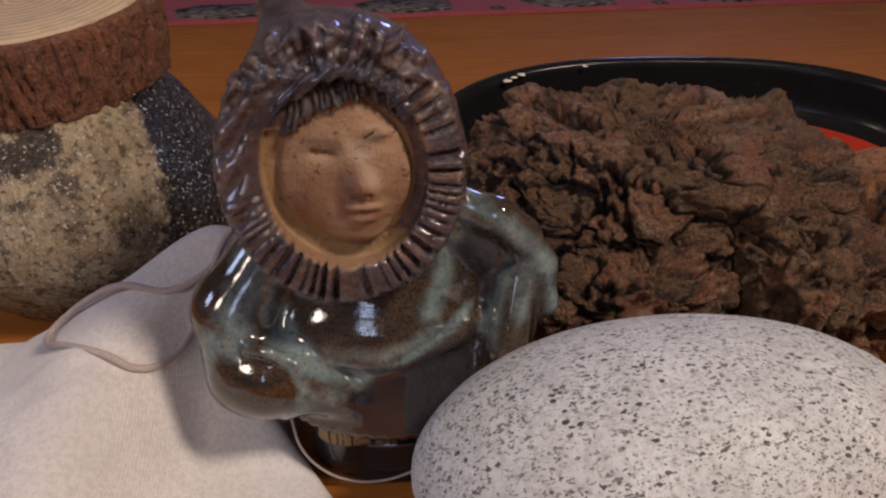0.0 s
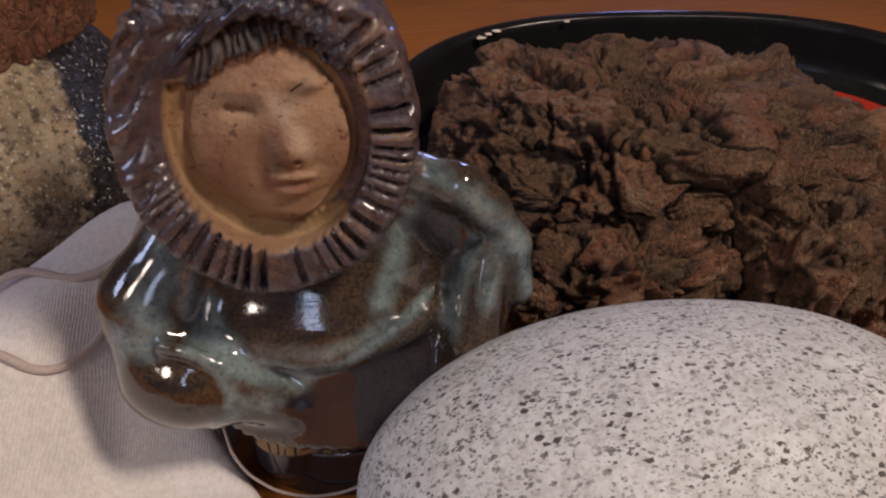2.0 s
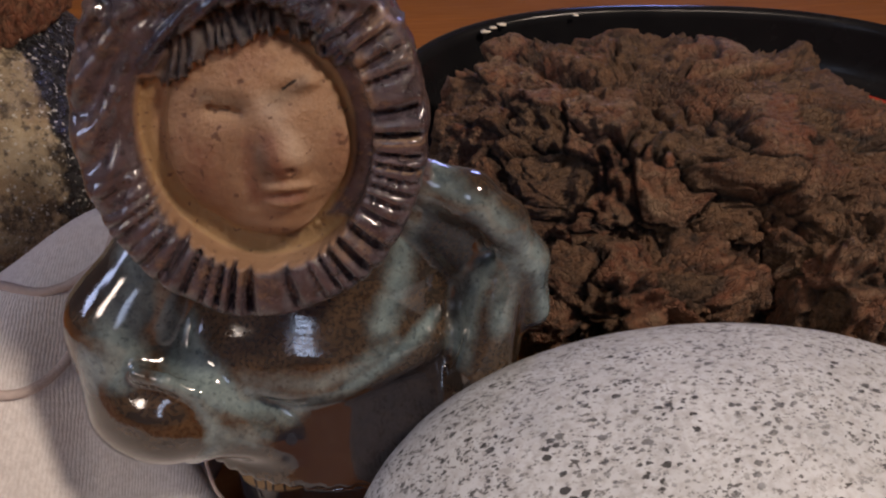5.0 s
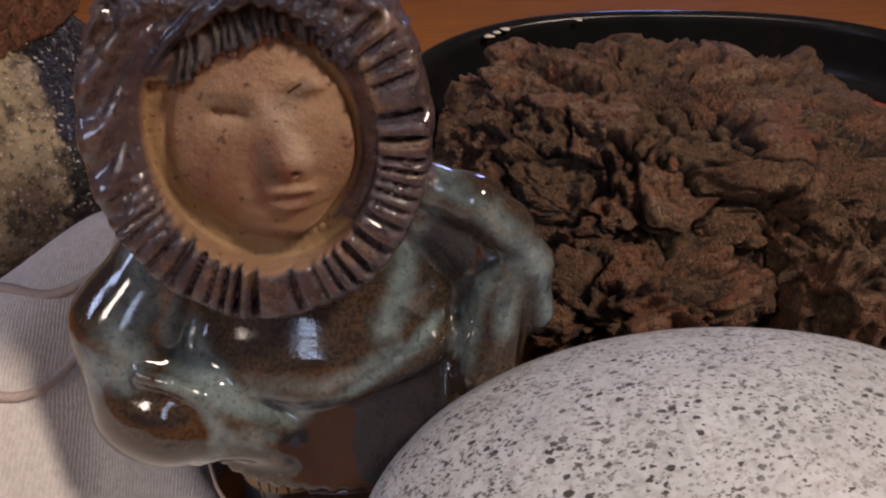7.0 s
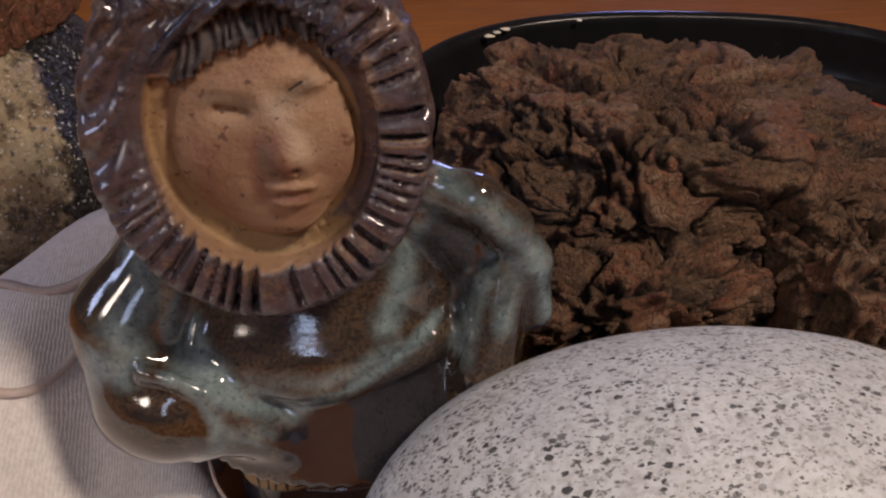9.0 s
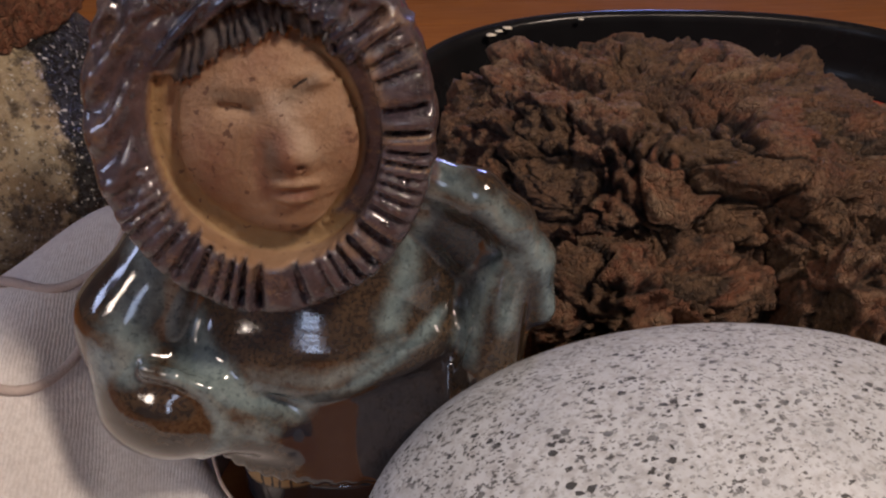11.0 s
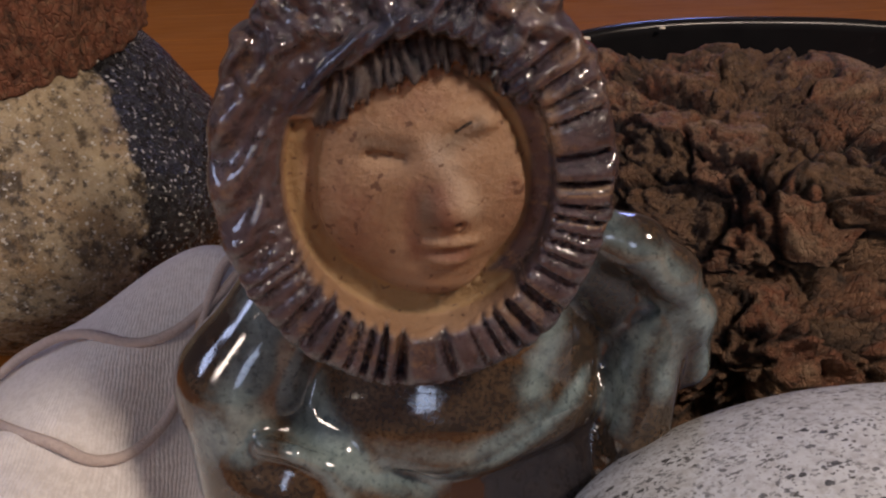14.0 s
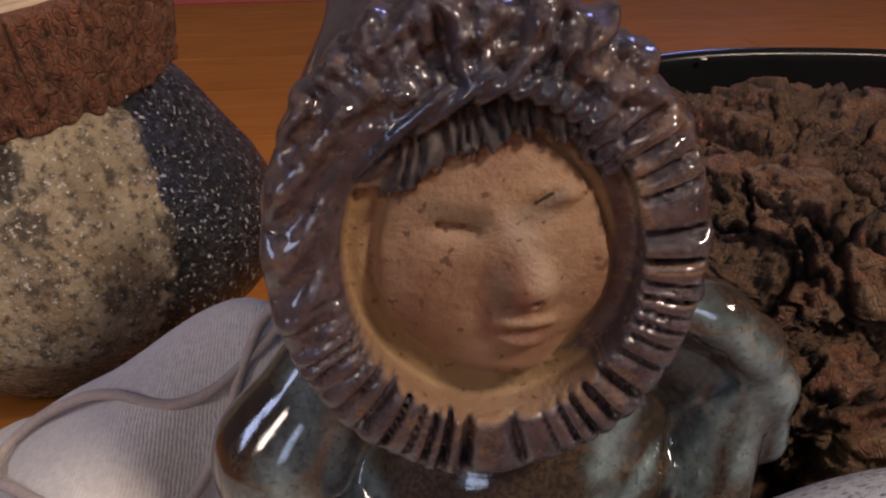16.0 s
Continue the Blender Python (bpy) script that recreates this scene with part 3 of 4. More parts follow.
    qf = np.sqrt(((X + 0.0307) / 0.0214) ** 2 + ((Z - 0.1318) / 0.0248) ** 2)
    groove = np.sqrt(((qf - 1) * 0.023) ** 2 + (Y - 0.2362) ** 2) - 0.0013
    head = smax(head, -groove, 0.0006)
    face = smax(face, -groove, 0.0006)
    face = smax(face, (qf - 0.985) * 0.022, 0.0014)
    strands = 0.00062 * np.sin(X * 2500 + 3.0 * np.sin(Z * 260 + X * 90) + 2 * np.sin(X * 700))
    hair = smax(ellipsoid(P, (-0.0308, 0.2435, 0.1325), (0.0280, 0.0142, 0.0335)) - strands, hair_line(X) - Z, 0.0006)
    head = np.minimum(np.minimum(head, face), hair)
    # body: bell skirt under a full bib, two sleeves
    body = ellipsoid(P, (-0.026, 0.270, 0.070), (0.044, 0.029, 0.044))
    bib = ellipsoid(P, (-0.027, 0.2580, 0.0565), (0.044, 0.0245, 0.0320))
    bib = smax(bib, 0.0570 + 0.16 * np.abs(X + 0.027) - Z, 0.005)
    body = smin(body, bib, 0.0025)
    skirt_r = 0.030 + 0.30 * np.clip(0.062 - Z, 0, 0.04)
    skirt = np.sqrt(((X + 0.019) / 1.22) ** 2 + (Y - 0.268) ** 2) - skirt_r
    scallop = 0.0004 * np.sin(np.arctan2(Y - 0.268, X + 0.026) * 46)
    skirt = smax(skirt, np.maximum(Z - 0.07, 0.0315 + scallop - Z), 0.003)
    body = smin(body, skirt, 0.004)
    left = smin(capsule(P, (-0.056, 0.262, 0.102), (-0.0745, 0.2535, 0.073), 0.0125, 0.0155),
                capsule(P, (-0.0745, 0.2530, 0.072), (-0.0695, 0.2480, 0.0510), 0.0157, 0.0180), 0.006)
    body = smin(body, left, 0.003)
    cuff = ellipsoid(P, (-0.0625, 0.2415, 0.0522), (0.0162, 0.0155, 0.0158))
    cuff = smax(cuff, X + 0.0475 + 0.15 * (Z - 0.0522), 0.004)
    body = smin(body, cuff, 0.005)
    lip = chain(P, [(-0.0665, 0.2330, 0.0690), (-0.0590, 0.2312, 0.0680), (-0.0515, 0.2320, 0.0630), (-0.0482, 0.2330, 0.0545), (-0.0495, 0.2345, 0.0455), (-0.0560, 0.2360, 0.0395)], 0.0019)
    body = smin(body, lip, 0.0040)
    body = smax(body, -chain(P, [(-0.0690, 0.2290, 0.0640), (-0.0620, 0.2265, 0.0635), (-0.0560, 0.2270, 0.0600)], 0.0013), 0.002)
    body = smin(body, capsule(P, (-0.050, 0.2400, 0.0475), (-0.0335, 0.2375, 0.0440), 0.0092, 0.0062), 0.0045)
    body = smin(body, capsule(P, (-0.0510, 0.2385, 0.0590), (-0.0345, 0.2385, 0.0480), 0.0065, 0.0050), 0.0045)
    right = smin(capsule(P, (0.006, 0.2640, 0.1040), (0.0265, 0.2720, 0.0800), 0.0115, 0.0140),
                 capsule(P, (0.0265, 0.2710, 0.0810), (0.0200, 0.2530, 0.0480), 0.0140, 0.0115), 0.005)
    body = smin(body, right, 0.0022)
    crest = chain(P, [(0.0030, 0.2570, 0.1138), (0.0185, 0.2542, 0.1090), (0.0272, 0.2548, 0.1015), (0.0340, 0.2580, 0.0890), (0.0368, 0.2605, 0.0720)], 0.0062, 0.005)
    body = smin(body, crest, 0.0035)
    body = smin(body, capsule(P, (0.0280, 0.2600, 0.0900), (0.0225, 0.2480, 0.0590), 0.0082, 0.0082), 0.003)
    fold = smin(capsule(P, (0.0195, 0.2525, 0.0905), (0.0320, 0.2560, 0.0960), 0.0016, 0.0011), chain(P, [(0.0190, 0.2520, 0.1020), (0.0205, 0.2520, 0.0910), (0.0160, 0.2490, 0.0750), (0.0135, 0.2480, 0.0620)], 0.0018), 0.001)
    body = smax(body, -fold, 0.002)
    d = smin(head, body, 0.0015)
    # boots, and an added dark base that fills the shaded gap below the skirt
    boots = np.minimum(capsule(P, (-0.036, 0.258, 0.024), (-0.037, 0.258, 0.012), 0.0155, 0.0145), capsule(P, (-0.004, 0.262, 0.024), (-0.003, 0.262, 0.012), 0.0155, 0.0145))
    base = np.sqrt(((X + 0.020) / 1.4) ** 2 + (Y - 0.268) ** 2) - 0.0245
    boots = np.minimum(boots, smax(base, Z - 0.0195, 0.002))
    boots = smax(boots, 0.0002 - Z, 0.001)
    d = np.minimum(d, boots)
    verts, quads = surface(np.asarray(d, dtype=np.float32), low, step)
    me = mesh_of("ceramic_figurine", verts, quads, M_FIGURE)
    x, y, z = verts.T
    q = q_of(x, z)

    def sm(v):
        v = np.clip(v + 0.5, 0, 1)
        return v * v * (3 - 2 * v)

    opening = ((x + 0.0308) / 0.0260) ** 2 + ((z - 0.1325) / 0.0305) ** 2
    qf = np.sqrt(((x + 0.0307) / 0.0214) ** 2 + ((z - 0.1318) / 0.0248) ** 2)
    bare = np.maximum.reduce([sm((1.03 - qf) / 0.05), sm((-0.020 - x) / 0.002), sm((0.112 - z) / 0.002)])
    feet = sm((0.031 - z) / 0.0008) * sm((z - 0.019) / 0.0012) * sm((-0.018 - x) / 0.003)
    clay = np.maximum(sm((1.03 - opening) / 0.08) * sm((0.2425 - y) / 0.0012) * bare, feet)
    hair = sm((1.10 - opening) / 0.08) * sm((z - hair_line(x)) / 0.0006) * sm((0.246 - y) / 0.0015)
    near = np.hypot((q - 1) * 0.035, (y - ring_y(z)) * 0.8)
    hood = np.maximum(sm((0.0112 - near) / 0.001), sm((z - 0.114) / 0.003) * sm((1.5 - q) / 0.1))
    hood = hood * (1 - sm((x - 0.0085) / 0.0015) * sm((q - 1.22) / 0.03)) * (1 - sm((-0.0725 - x) / 0.0015) * sm((0.118 - z) / 0.004))
    hair = hair * (1 - np.clip(1.6 * band2(x, z, [(p[0], p[2]) for p in STRAP], 0.0022) * (y < 0.2375), 0, 1))
    clay = clay * (1 - np.clip(1.6 * band2(x, z, [(p[0], p[2]) for p in STRAP], 0.0022) * (z > 0.146), 0, 1))
    values(me, "clay", clay), values(me, "hair", hair), values(me, "hood", hood)
    # painted shade: eye sockets, left of the nose, under the mouth
    face_shade = np.maximum.reduce([band2(x, z, [(-0.0405, 0.1415), (-0.0335, 0.1405)], 0.0026), band2(x, z, [(-0.0250, 0.1415), (-0.0200, 0.1440)], 0.0024),
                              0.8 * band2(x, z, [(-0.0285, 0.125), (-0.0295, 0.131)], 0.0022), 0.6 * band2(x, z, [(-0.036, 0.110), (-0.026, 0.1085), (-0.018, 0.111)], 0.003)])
    values(me, "shade_wash", face_shade)
    around = np.arctan2(z - 0.1325, x + 0.0325)
    navy = band2(x, z, [(p[0], p[2]) for p in STRAP[1:]], 0.0024) * (y < 0.238)
    navy = np.maximum(navy, band2(x, z, [(-0.0525, 0.1475), (-0.0470, 0.1535)], 0.0036) * (y < 0.240))
    values(me, "navy", 0.92 * np.clip(1.3 * navy, 0, 1))
    turn = (around + 0.10 * np.sin(around * 3 + 1) + 0.055 * np.sin(around * 8 + 2)) * 50 / (2 * np.pi)
    edge = 0.5 - np.abs(turn - np.floor(turn) - 0.5)
    lit = np.modf(np.abs(np.sin(np.floor(turn + 0.5) * 7.31) * 4375.5))[0]
    tan = np.exp(-((edge - 0.12) / 0.05) ** 2) * np.clip(1.4 * lit - 0.45, 0, 1) * sm((1.0 - np.abs(around + 0.1)) / 0.5)
    tan = np.maximum(tan, 0.9 * band2(x, z, [(-0.0072, 0.1500), (-0.0055, 0.1400)], 0.0014) * (y < 0.238))
    values(me, "tan", tan)
    # where the nose highlight is painted
    values(me, "pale", band2(x, z, [(-0.0285, 0.1415), (-0.0225, 0.1335), (-0.0205, 0.1290)], 0.0024))
    teal = np.maximum.reduce([
        band2(x, z, [(-0.0640, 0.1020), (-0.0656, 0.0903), (-0.0700, 0.0800), (-0.0740, 0.0700)], 0.0078),
        band2(x, z, [(-0.0800, 0.0690), (-0.0861, 0.0618), (-0.0890, 0.0450), (-0.0830, 0.0340), (-0.0714, 0.0285)], 0.0060),
        band2(x, z, [(-0.0640, 0.0860), (-0.0600, 0.0772), (-0.0531, 0.0676), (-0.0436, 0.0603), (-0.0290, 0.0556)], 0.0052),
        0.9 * band2(x, z, [(-0.0290, 0.0560), (-0.0166, 0.0603), (-0.0015, 0.0690), (0.0088, 0.0745)], 0.0026),
        0.7 * band2(x, z, [(-0.0400, 0.0650), (-0.0200, 0.0640), (-0.0020, 0.0720)], 0.0034),
        0.9 * band2(x, z, [(-0.0600, 0.0885), (-0.0506, 0.0838), (-0.0406, 0.0826)], 0.0024),
        0.85 * band2(x, z, [(0.0085, 0.1180), (0.0040, 0.1027), (-0.0010, 0.0860), (-0.0040, 0.0770)], 0.0050),
        0.9 * band2(x, z, [(0.0101, 0.1160), (0.0205, 0.1085), (0.0324, 0.0990), (0.0394, 0.0863), (0.0421, 0.0717)], 0.0044),
        0.9 * band2(x, z, [(0.0240, 0.0930), (0.0181, 0.0790), (0.0161, 0.0660)], 0.0040),
        0.7 * band2(x, z, [(0.0300, 0.0930), (0.0270, 0.0760)], 0.0046),
        0.95 * band2(x, z, [(-0.0590, 0.0690), (-0.0515, 0.0640), (-0.0485, 0.0550), (-0.0500, 0.0455), (-0.0560, 0.0395)], 0.0030),
        0.7 * band2(x, z, [(-0.0480, 0.0510), (-0.0370, 0.0490)], 0.0040)])
    cuff_brown = np.exp(-(((x + 0.0640) / 0.0115) ** 2 + ((z - 0.0530) / 0.0100) ** 2) ** 2) * (y < 0.242)
    outer_brown = np.clip((-0.083 - x) / 0.004, 0, 1) * (z > 0.068)
    teal = np.clip(0.06 + teal - 0.9 * cuff_brown - outer_brown, 0, 1)
    values(me, "teal", teal)
    dark = np.maximum(np.where(y < 0.262, band2(x, z, [(-0.0290, 0.0455), (-0.0275, 0.0425)], 0.0045), 0), 0.46 * np.clip((0.058 + 0.35 * np.abs(x + 0.027) - z) / 0.006, 0, 1) * sm((x + 0.030) / 0.012) * (x < 0.012))
    # shade under the hem, painted onto boots and base as near-black
    dark = np.maximum(dark, np.clip((0.0315 - z) / 0.001, 0, 1))
    values(me, "dark", np.clip(1.4 * dark, 0, 1))
    values(me, "ochre", np.clip((q_of(x, z) - 0.62) / 0.06, 0, 1) * (y > 0.2355) * 0.8)
    # ruddy stains; the band left of the nose also paints in its shade
    ruddy = np.maximum.reduce([band2(x, z, [(-0.0265, 0.132), (-0.0262, 0.1265)], 0.0042), 0.85 * band2(x, z, [(-0.030, 0.1195), (-0.021, 0.1195)], 0.0018),
                               0.75 * band2(x, z, [(-0.031, 0.132), (-0.0325, 0.126), (-0.031, 0.119)], 0.0030), 0.60 * band2(x, z, [(-0.044, 0.129), (-0.043, 0.123)], 0.008), 0.5 * band2(x, z, [(-0.013, 0.131), (-0.012, 0.128)], 0.005), 0.5 * band2(x, z, [(-0.033, 0.149), (-0.028, 0.150)], 0.005)])
    values(me, "ruddy", ruddy)
    # carved eye slits, nostrils and mouth, their dark put into the colour too
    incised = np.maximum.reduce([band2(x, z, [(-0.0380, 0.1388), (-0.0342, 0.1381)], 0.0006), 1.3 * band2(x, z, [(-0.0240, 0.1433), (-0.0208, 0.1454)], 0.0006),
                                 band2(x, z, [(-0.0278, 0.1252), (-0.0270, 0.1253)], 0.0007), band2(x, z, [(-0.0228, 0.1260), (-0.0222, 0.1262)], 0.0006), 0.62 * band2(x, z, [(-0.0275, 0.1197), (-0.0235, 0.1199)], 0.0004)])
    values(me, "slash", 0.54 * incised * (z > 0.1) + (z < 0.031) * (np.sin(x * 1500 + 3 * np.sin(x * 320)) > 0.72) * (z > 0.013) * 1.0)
    ob = new("ceramic_figurine", me)
    return tagged(ob, "glazed brown and teal ceramic figurine in a pleated hood", "figurine")


def q_of(x, z):
    return np.sqrt(((x - RING_X) / 0.0322) ** 2 + ((z - RING_Z) / 0.0362) ** 2)


figurine()

# ---- stoneware pot with a log-slice lid ----
POT_X, POT_Y = -0.2005, 0.405


def stoneware_pot():
    profile = [(0.0005, 0.003), (0.035, 0.0005), (0.041, 0.0), (0.048, 0.003), (0.059, 0.011), (0.073, 0.025), (0.089, 0.040), (0.0950, 0.056), (0.0930, 0.072),
               (0.0855, 0.087), (0.0740, 0.102), (0.0655, 0.114), (0.058, 0.122), (0.052, 0.127), (0.048, 0.128), (0.045, 0.124), (0.0005, 0.123)]
    fine = []
    for (r0, z0), (r1, z1) in zip(profile, profile[1:]):
        for k in range(5):
            fine.append((r0 + (r1 - r0) * k / 5, z0 + (z1 - z0) * k / 5))
    fine.append(profile[-1])
    for _ in range(3):
        fine = [fine[0]] + [tuple((fine[i - 1][j] + 2 * fine[i][j] + fine[i + 1][j]) / 4 for j in (0, 1)) for i in range(1, len(fine) - 1)] + [fine[-1]]
    verts, faces = lathe(fine, 120, lambda a, z: 1 + 0.012 * noise.noise(Vector((math.cos(a) * 2, math.sin(a) * 2, z * 30))) + 0.004 * noise.noise(Vector((math.cos(a) * 9, math.sin(a) * 9, z * 130))))
    verts = [(x, 0.85 * y, z) for x, y, z in verts]
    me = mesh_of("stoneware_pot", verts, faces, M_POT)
    v = np.array(verts)
    ang = np.degrees(np.arctan2(v[:, 1] / 0.85, v[:, 0]))
    edge = -34 + (v[:, 2] - 0.115) * 185
    values(me, "band", np.clip(0.5 + (ang - edge) / 30, 0, 1) * (ang < 90))
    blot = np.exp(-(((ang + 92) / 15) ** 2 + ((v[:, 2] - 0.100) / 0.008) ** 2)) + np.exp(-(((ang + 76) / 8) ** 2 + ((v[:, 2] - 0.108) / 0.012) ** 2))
    # one more blotch, and a gradual darkening towards the bottom
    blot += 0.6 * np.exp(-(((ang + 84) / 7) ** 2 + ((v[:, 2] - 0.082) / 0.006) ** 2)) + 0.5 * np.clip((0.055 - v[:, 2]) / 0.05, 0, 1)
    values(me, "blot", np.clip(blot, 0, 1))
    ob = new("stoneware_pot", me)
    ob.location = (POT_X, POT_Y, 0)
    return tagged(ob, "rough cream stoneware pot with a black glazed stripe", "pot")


stoneware_pot()


def log_lid():
    lid = tagged(new("log_slice_lid"), "log-slice lid with red-brown bark on a pot", "lid")
    lid.matrix_basis = pose(POT_X, POT_Y, 0.1225, 11.9, -2.8, 0)
    steps, rows = 260, 44
    verts, crack, crust = [], [], []
    for j in range(rows):
        z = 0.039 * j / (rows - 1)
        for k in range(steps):
            a = 2 * math.pi * k / steps
            p = Vector((math.cos(a) * 10.5, math.sin(a) * 10.5, z * 55 + 0.8 * math.sin(a * 9)))
            d = noise.voronoi(Vector((p.x * 1.25, p.y * 1.25, p.z * 0.36)))[0]
            c = max(0.0, 1 - (d[1] - d[0]) / 0.10)
            r = 0.0598 + 0.0032 * j / (rows - 1) + 0.0018 * noise.noise(p * 0.5) + 0.0009 * noise.fractal(Vector((p.x * 2.2, p.y * 2.2, p.z)), 0.8, 2.0, 4) - 0.0022 * c
            r += 0.0012 * math.sin(j / (rows - 1) * math.pi) - (0.0015 if j in (0, rows - 1) else 0)
            verts.append((r * math.cos(a), r * math.sin(a), z + 0.0018 * noise.noise(p * 0.9) * (1 if j else 0.4)))
            crack.append(0.8 * c)
            crust.append(0.0)
    faces = []
    for j in range(rows - 1):
        for k in range(steps):
            k2 = (k + 1) % steps
            faces.append((j * steps + k, j * steps + k2, (j + 1) * steps + k2, (j + 1) * steps + k))
    # the broken upper edge of the bark, up to the wood
    inner = len(verts)
    for k in range(steps):
        a = 2 * math.pi * k / steps
        verts.append((0.0555 * math.cos(a), 0.0555 * math.sin(a), 0.0395))
        crack.append(0.3), crust.append(0.4)
    for k in range(steps):
        k2 = (k + 1) % steps
        faces.append(((rows - 1) * steps + k, (rows - 1) * steps + k2, inner + k2, inner + k))
    me = mesh_of("bark", verts, faces, M_LIDBARK)
    values(me, "crack", crack), values(me, "crust", crust), values(me, "tint", [0.9] * len(verts))
    child("bark", me, lid, "cracked red-brown bark")
    profile = [(0.0005, 0.0), (0.0555, 0.0), (0.057, 0.002), (0.057, 0.0395), (0.0564, 0.0408), (0.035, 0.0412), (0.015, 0.0409), (0.0005, 0.0410)]
    verts, faces = lathe(profile, 90, lambda a, z: 1 + 0.012 * math.sin(3 * a + 1))
    child("end_grain", mesh_of("end_grain", verts, faces, M_GRAIN), lid, "pale sawn end grain")
    return lid


log_lid()

# ---- lacquer tray, propped at its far side ----
TRAY_X, TRAY_Y, SLOPE = 0.1487, 0.4050, 0.29
TILT_TRAY = math.degrees(math.atan(SLOPE))


def rim_z(y):
    return 0.1042 + SLOPE * (y - 0.5)


def outline(k, n, a, b, e=2.5):
    t = 2 * math.pi * k / n
    c, s = math.cos(t), math.sin(t)
    return a * math.copysign(abs(c) ** (2 / e), c), b * math.copysign(abs(s) ** (2 / e), s)


TRAY_A, TRAY_B, TRAY_DEEP = 0.164, 0.1225, 0.031
tray = tagged(new("lacquer_tray"), "black lacquered tray with a red inside, chipped rim", "tray")
tray.matrix_basis = pose(TRAY_X, TRAY_Y, rim_z(TRAY_Y), TILT_TRAY, 0, 0)
steps = 140
# sections: how far in from the outer edge, how far below the rim
section = [(0.03, -TRAY_DEEP - 0.004), (0.012, -TRAY_DEEP - 0.004), (0.0065, -TRAY_DEEP), (0.002, -0.016), (0.0004, -0.006), (0.0, -0.003), (0.0008, -0.0008), (0.0028, 0.0),
           (0.0055, -0.0002), (0.0075, -0.0016), (0.0085, -0.005), (0.0105, -0.018), (0.013, -TRAY_DEEP + 0.005), (0.0165, -TRAY_DEEP + 0.0012), (0.022, -TRAY_DEEP), (0.03, -TRAY_DEEP)]
verts = [(*outline(k, steps, TRAY_A - i, TRAY_B - i), z) for i, z in section for k in range(steps)]
faces = []
for j in range(len(section) - 1):
    for k in range(steps):
        k2 = (k + 1) % steps
        faces.append((j * steps + k, j * steps + k2, (j + 1) * steps + k2, (j + 1) * steps + k))
child("rim", mesh_of("rim", verts, faces, M_BLACK), tray)
inside = [(*outline(k, steps, TRAY_A - 0.024, TRAY_B - 0.024), z) for z in (-TRAY_DEEP + 0.0006, -TRAY_DEEP - 0.0036) for k in range(steps)]
faces = [tuple(range(steps)), tuple(reversed(range(steps, 2 * steps)))] + [(steps + k, steps + (k + 1) % steps, (k + 1) % steps, k) for k in range(steps)]
child("tray_floor", mesh_of("tray_floor", inside, faces, M_RED, smooth=False), tray, "red lacquered tray floor")
for x, y, s in ((0.040, 0.4905, 1.0), (0.0445, 0.4945, 0.8), (0.049, 0.498, 1.1), (0.0905, 0.5085, 0.7)):
    bm = bmesh.new()
    bmesh.ops.create_icosphere(bm, subdivisions=2, radius=1.0)
    for v in bm.verts:
        w = 1 + 0.6 * noise.noise(v.co * 2.2 + Vector((x * 900, 0, 0)))
        v.co = Vector((v.co.x * 0.0026, v.co.y * 0.0015, v.co.z * 0.0005)) * w * s
    bmesh.ops.translate(bm, verts=bm.verts, vec=(x - TRAY_X, (y - TRAY_Y) / math.cos(math.atan(SLOPE)), -0.0003))
    part("chip", bm, M_CHIP, tray, "chip of pale primer")

bm = bmesh.new()
box(bm, -0.05, -0.012, 0, 0.05, 0.012, 0.0565)
bmesh.ops.bevel(bm, geom=list(bm.edges), offset=0.002, segments=2, affect="EDGES")
block = part("wooden_block", bm, M_WOOD, None, smooth=False)
block.location = (0.15, 0.478, 0)
tagged(block, "plain wooden block that props up a tray", "block")

# ---- bark ----


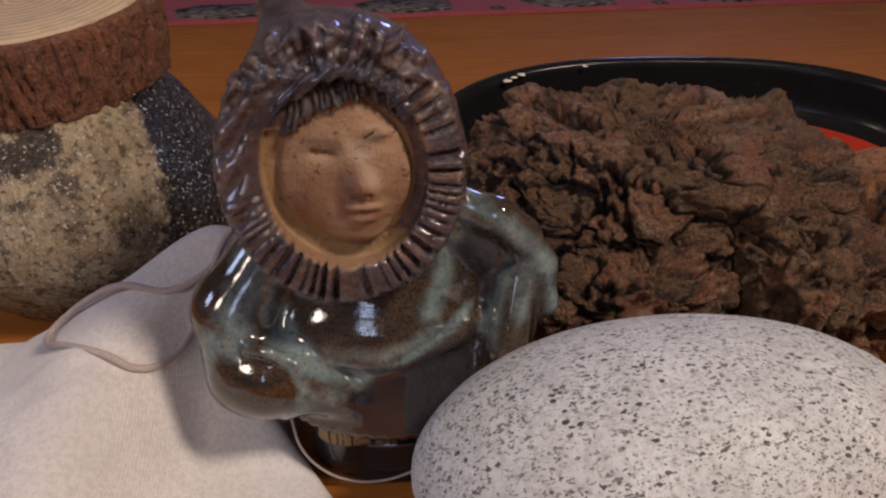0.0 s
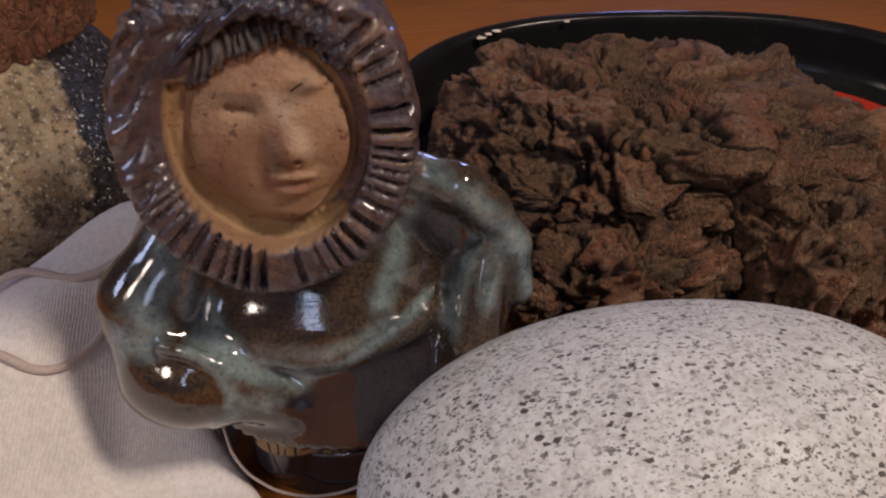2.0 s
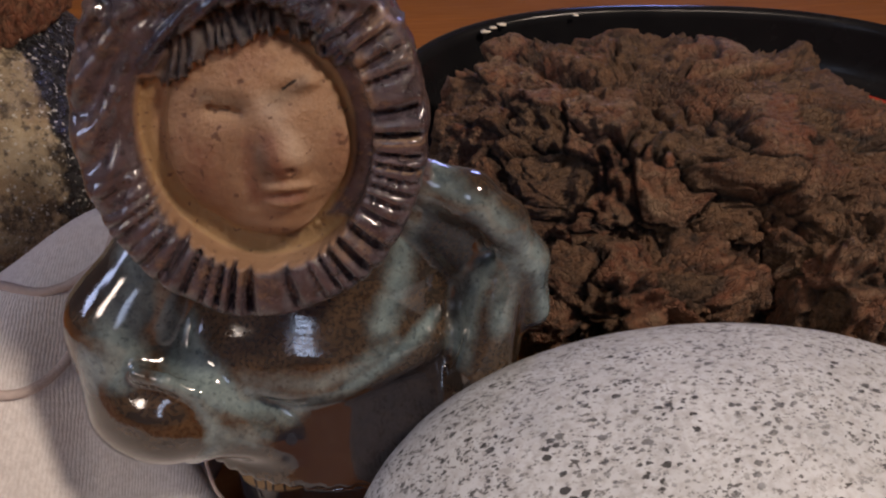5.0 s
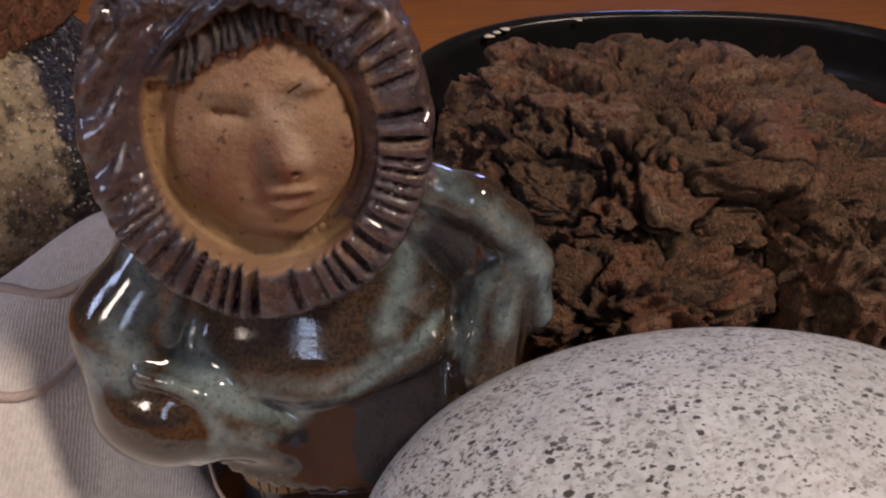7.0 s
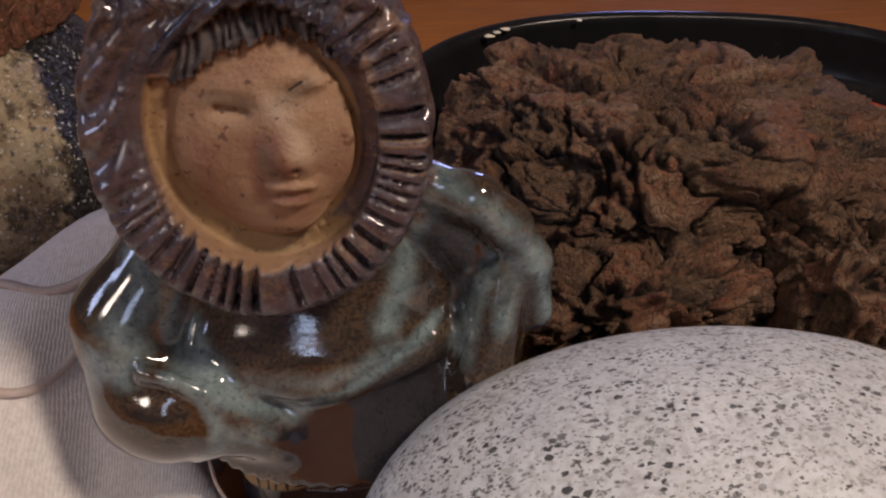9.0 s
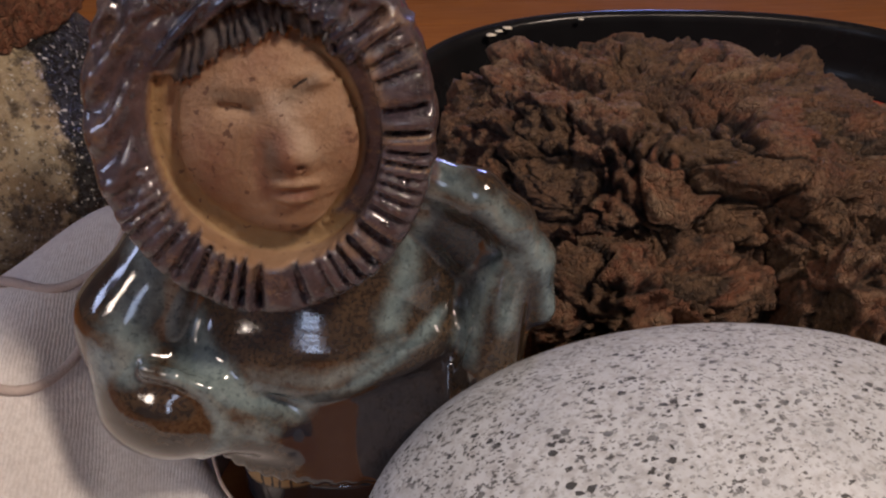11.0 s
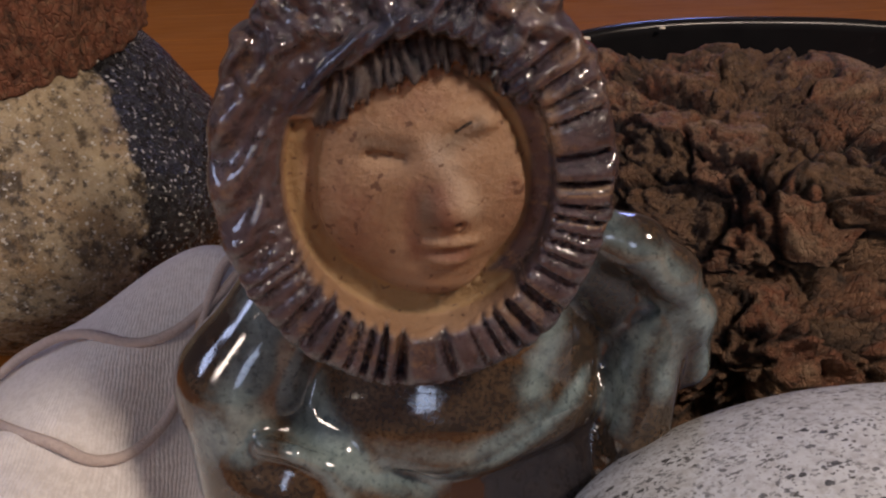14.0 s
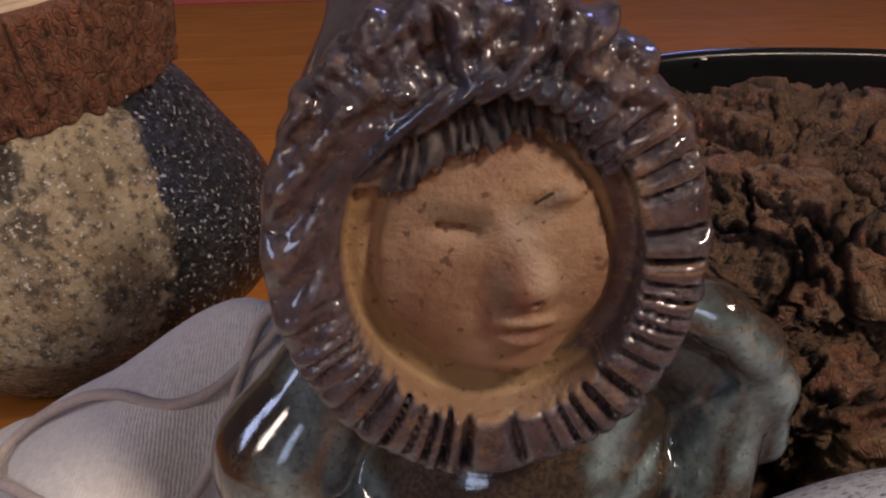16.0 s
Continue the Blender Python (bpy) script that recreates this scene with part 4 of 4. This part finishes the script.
def bark_piece(centre, size, turn, seed, res=6, plates=44.0, power=4.0, material=None, label="", rugged=1.0):
    """A lump of thick plated bark, cut off by the tray's floor."""
    bm = bmesh.new()
    bmesh.ops.create_icosphere(bm, subdivisions=res, radius=1.0)
    bm.normal_update()
    m = pose(*centre, *turn)
    crack, crust = [], []
    off = Vector((seed * 7.3, seed * 3.1, seed * 1.7))
    tint, pale = [], []
    for v in bm.verts:
        p = v.co
        k = (abs(p.x) ** power + abs(p.y) ** power + abs(p.z) ** power) ** (-1 / power)
        q = Vector((p.x * size[0], p.y * size[1], p.z * size[2])) * k
        w = q * plates + off
        w += 0.6 * Vector((noise.noise(w * 0.8), noise.noise(w * 0.8 + Vector((9, 0, 0))), noise.noise(w * 0.8 + Vector((0, 9, 0)))))
        w += 0.16 * Vector((noise.noise(w * 3.1), noise.noise(w * 3.1 + Vector((9, 0, 0))), noise.noise(w * 3.1 + Vector((0, 9, 0)))))
        d, pts = noise.voronoi(w)
        c = max(0.0, 1 - (d[1] - d[0]) / 0.10)
        h = noise.cell(pts[0] * 13.7)
        # flaking layers: ledges where a slow field crosses whole numbers
        slow = 2.6 * noise.fractal(w * 0.75 + Vector((4, 1, 8)), 0.9, 2.0, 4)
        f = slow - math.floor(slow)
        ledge = math.floor(slow) + min(1.0, f / 0.16)
        lip = max(0.0, 1 - abs(f - 0.17) / 0.12)
        d2 = noise.voronoi(Vector((w.x * 3.4, w.y * 3.4, w.z * 2.2)))[0]
        c2 = max(0.0, 1 - (d2[1] - d2[0]) / 0.11) * max(0.0, min(1.0, 0.5 + 1.6 * noise.noise(w * 0.9 + Vector((0, 5, 2)))))
        big = noise.fractal(w * 0.50, 0.9, 2.0, 3)
        rough = noise.fractal(w * 2.3, 0.7, 2.1, 7)
        ridge = noise.ridged_multi_fractal(Vector((w.x * 1.5, w.y * 1.5, w.z * 0.85)), 0.8, 2.2, 6, 1.0, 2.0) - 1.2
        n = p.normalized()
        lift = 0.0105 * big + 0.0036 * (h - 0.5) + 0.0026 * ledge + 0.0032 * rough + 0.0022 * ridge - 0.0062 * c - 0.0024 * c2
        # broken plates are flat on top and deep between
        lift = 0.0050 * math.tanh(lift / 0.0050) if lift > 0 else lift
        q += n * rugged * lift
        q = m @ q
        low = rim_z(q.y) - TRAY_DEEP * 1.03 + 0.0012
        if q.z < low:
            q.z = low
        v.co = q
        crack.append(min(1.0, c + 0.6 * c2))
        crust.append(max(0.0, min(1.0, 0.36 + 0.34 * rough + 0.20 * ridge + 0.55 * (h - 0.5) + 0.30 * lip - 0.5 * c)))
        tint.append(h)
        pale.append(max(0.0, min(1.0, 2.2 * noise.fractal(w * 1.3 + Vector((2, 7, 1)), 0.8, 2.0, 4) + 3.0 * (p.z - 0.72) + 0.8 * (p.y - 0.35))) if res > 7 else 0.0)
    me = bpy.data.meshes.new("bark_piece")
    bm.to_mesh(me)
    bm.free()
    me.materials.append(material or M_BARK)
    values(me, "crack", crack), values(me, "crust", crust), values(me, "tint", tint), values(me, "pale", pale)
    me.polygons.foreach_set("use_smooth", np.full(len(me.polygons), True))
    ob = new("bark_piece", me)
    return tagged(ob, label, "bark", group="bark in the tray")


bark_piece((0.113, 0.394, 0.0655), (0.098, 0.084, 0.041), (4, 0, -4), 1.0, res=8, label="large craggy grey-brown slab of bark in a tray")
bark_piece((0.165, 0.309, 0.050), (0.038, 0.030, 0.034), (0, 12, 10), 2.0, res=6, plates=52, label="cracked lump of grey-brown bark in a tray")
bark_piece((0.082, 0.308, 0.042), (0.042, 0.024, 0.027), (0, -4, -3), 3.0, res=6, plates=58, label="small rugged lump of brown bark in a tray")
bark_piece((0.216, 0.332, 0.068), (0.036, 0.034, 0.036), (0, 0, 10), 4.0, res=6, plates=30, material=M_INNER, rugged=0.35, label="piece of fibrous orange inner bark in a tray")

# ---- white cloth and string ----


def cloth_height(x, y):
    away = min(1.0, max(0.0, (-x - 0.090) / 0.06))
    away = away * away * (3 - 2 * away)
    ridge = 0.084 - 0.018 * (math.sqrt(((-x - 0.098) / 0.05) ** 2 + 0.06) - 0.245 + (-x - 0.098) / 0.05)
    ridge = max(0.016, ridge)
    reach = 0.05 if y > 0.303 else 0.042 + 0.075 * away
    low = min(ridge, 0.002 + 0.024 * away)
    return low + (ridge - low) * math.exp(-((y - 0.303) / reach) ** 2)


def cloth_z(x, y):
    p = Vector((x * 16, y * 16, 0))
    crease = 0.0022 * math.exp(-((y - 0.255 - 0.25 * (x + 0.12)) / 0.006) ** 2) + 0.0016 * math.exp(-((y - 0.232 - 0.35 * (x + 0.14)) / 0.007) ** 2)
    return cloth_height(x, y) + 0.0036 * noise.noise(p) + 0.0024 * noise.noise(p * 2.3 + Vector((3, 0, 0))) + 0.0009 * math.sin(x * 70 + y * 170 + 3 * noise.noise(p * 0.8)) + crease


def cloth():
    rings, steps = 80, 240
    verts, faces = [], []
    cx, cy = -0.165, 0.222
    for j in range(rings + 1):
        s = j / rings
        for k in range(steps):
            a = 2 * math.pi * k / steps
            r = 1 + 0.05 * math.sin(3 * a + 0.6) + 0.035 * math.sin(7 * a + 2)
            y = cy + 0.116 * s * r * math.copysign(abs(math.sin(a)) ** 0.8, math.sin(a))
            x = cx + (0.100 + 0.016 * min(1, max(0, (y - 0.26) / 0.03)) + (0.018 * min(1, max(0, (0.262 - y) / 0.03)) + 0.05 * min(1, max(0, (0.222 - y) / 0.035)) if math.cos(a) > 0 else 0)) * s * r * math.copysign(abs(math.cos(a)) ** 0.8, math.cos(a))
            e = math.sqrt(max(0.0, 1 - s ** 14))
            verts.append((x, y, max(0.0008, cloth_z(x, y) * e + 0.0008)))
    for j in range(rings):
        for k in range(steps):
            k2 = (k + 1) % steps
            faces.append((j * steps + k, (j + 1) * steps + k, (j + 1) * steps + k2, j * steps + k2))
    faces.append(tuple(rings * steps + k for k in reversed(range(steps))))
    ob = new("white_cloth", mesh_of("white_cloth", verts, faces, M_KNIT))
    return tagged(ob, "crumpled white cotton jersey cloth on the boards", "cloth")


cloth()

# the loop lies on the cloth but for its bend, which stands out over the edge
loop = [(-0.0780, 0.2960, 0.0), (-0.0903, 0.2862, 0.0), (-0.1062, 0.2770, 0.0), (-0.1270, 0.2800, 0.002), (-0.1440, 0.2860, 0.003), (-0.1560, 0.2890, 0.002), (-0.1630, 0.2860, 0.002), (-0.1600, 0.2760, 0.001),
        (-0.1462, 0.2619, 0.0), (-0.1249, 0.2500, 0.0), (-0.1134, 0.2513, 0.0), (-0.1033, 0.2609, 0.0), (-0.0966, 0.2744, 0.0), (-0.0915, 0.2850, 0.0012), (-0.0850, 0.2930, 0.0015), (-0.0740, 0.2990, 0.0)]
loop = [(x, y, cloth_z(x, y) + 0.0018 + z) for x, y, z in loop]
tagged(tube("string", loop, 0.0015, M_YARN), "loop of off-white cotton string on white cloth", "string")
strand = [(-0.0600, 0.252, 0.0420), (-0.0561, 0.243, 0.0281), (-0.0536, 0.242, 0.0185), (-0.0466, 0.241, 0.0098), (-0.0360, 0.2405, 0.0045), (-0.0228, 0.2410, 0.0040), (-0.0107, 0.243, 0.0070), (0.004, 0.246, 0.0100)]
tagged(tube("string", strand, 0.00055, M_YARN), "thin off-white string that hangs below a figurine", "string")
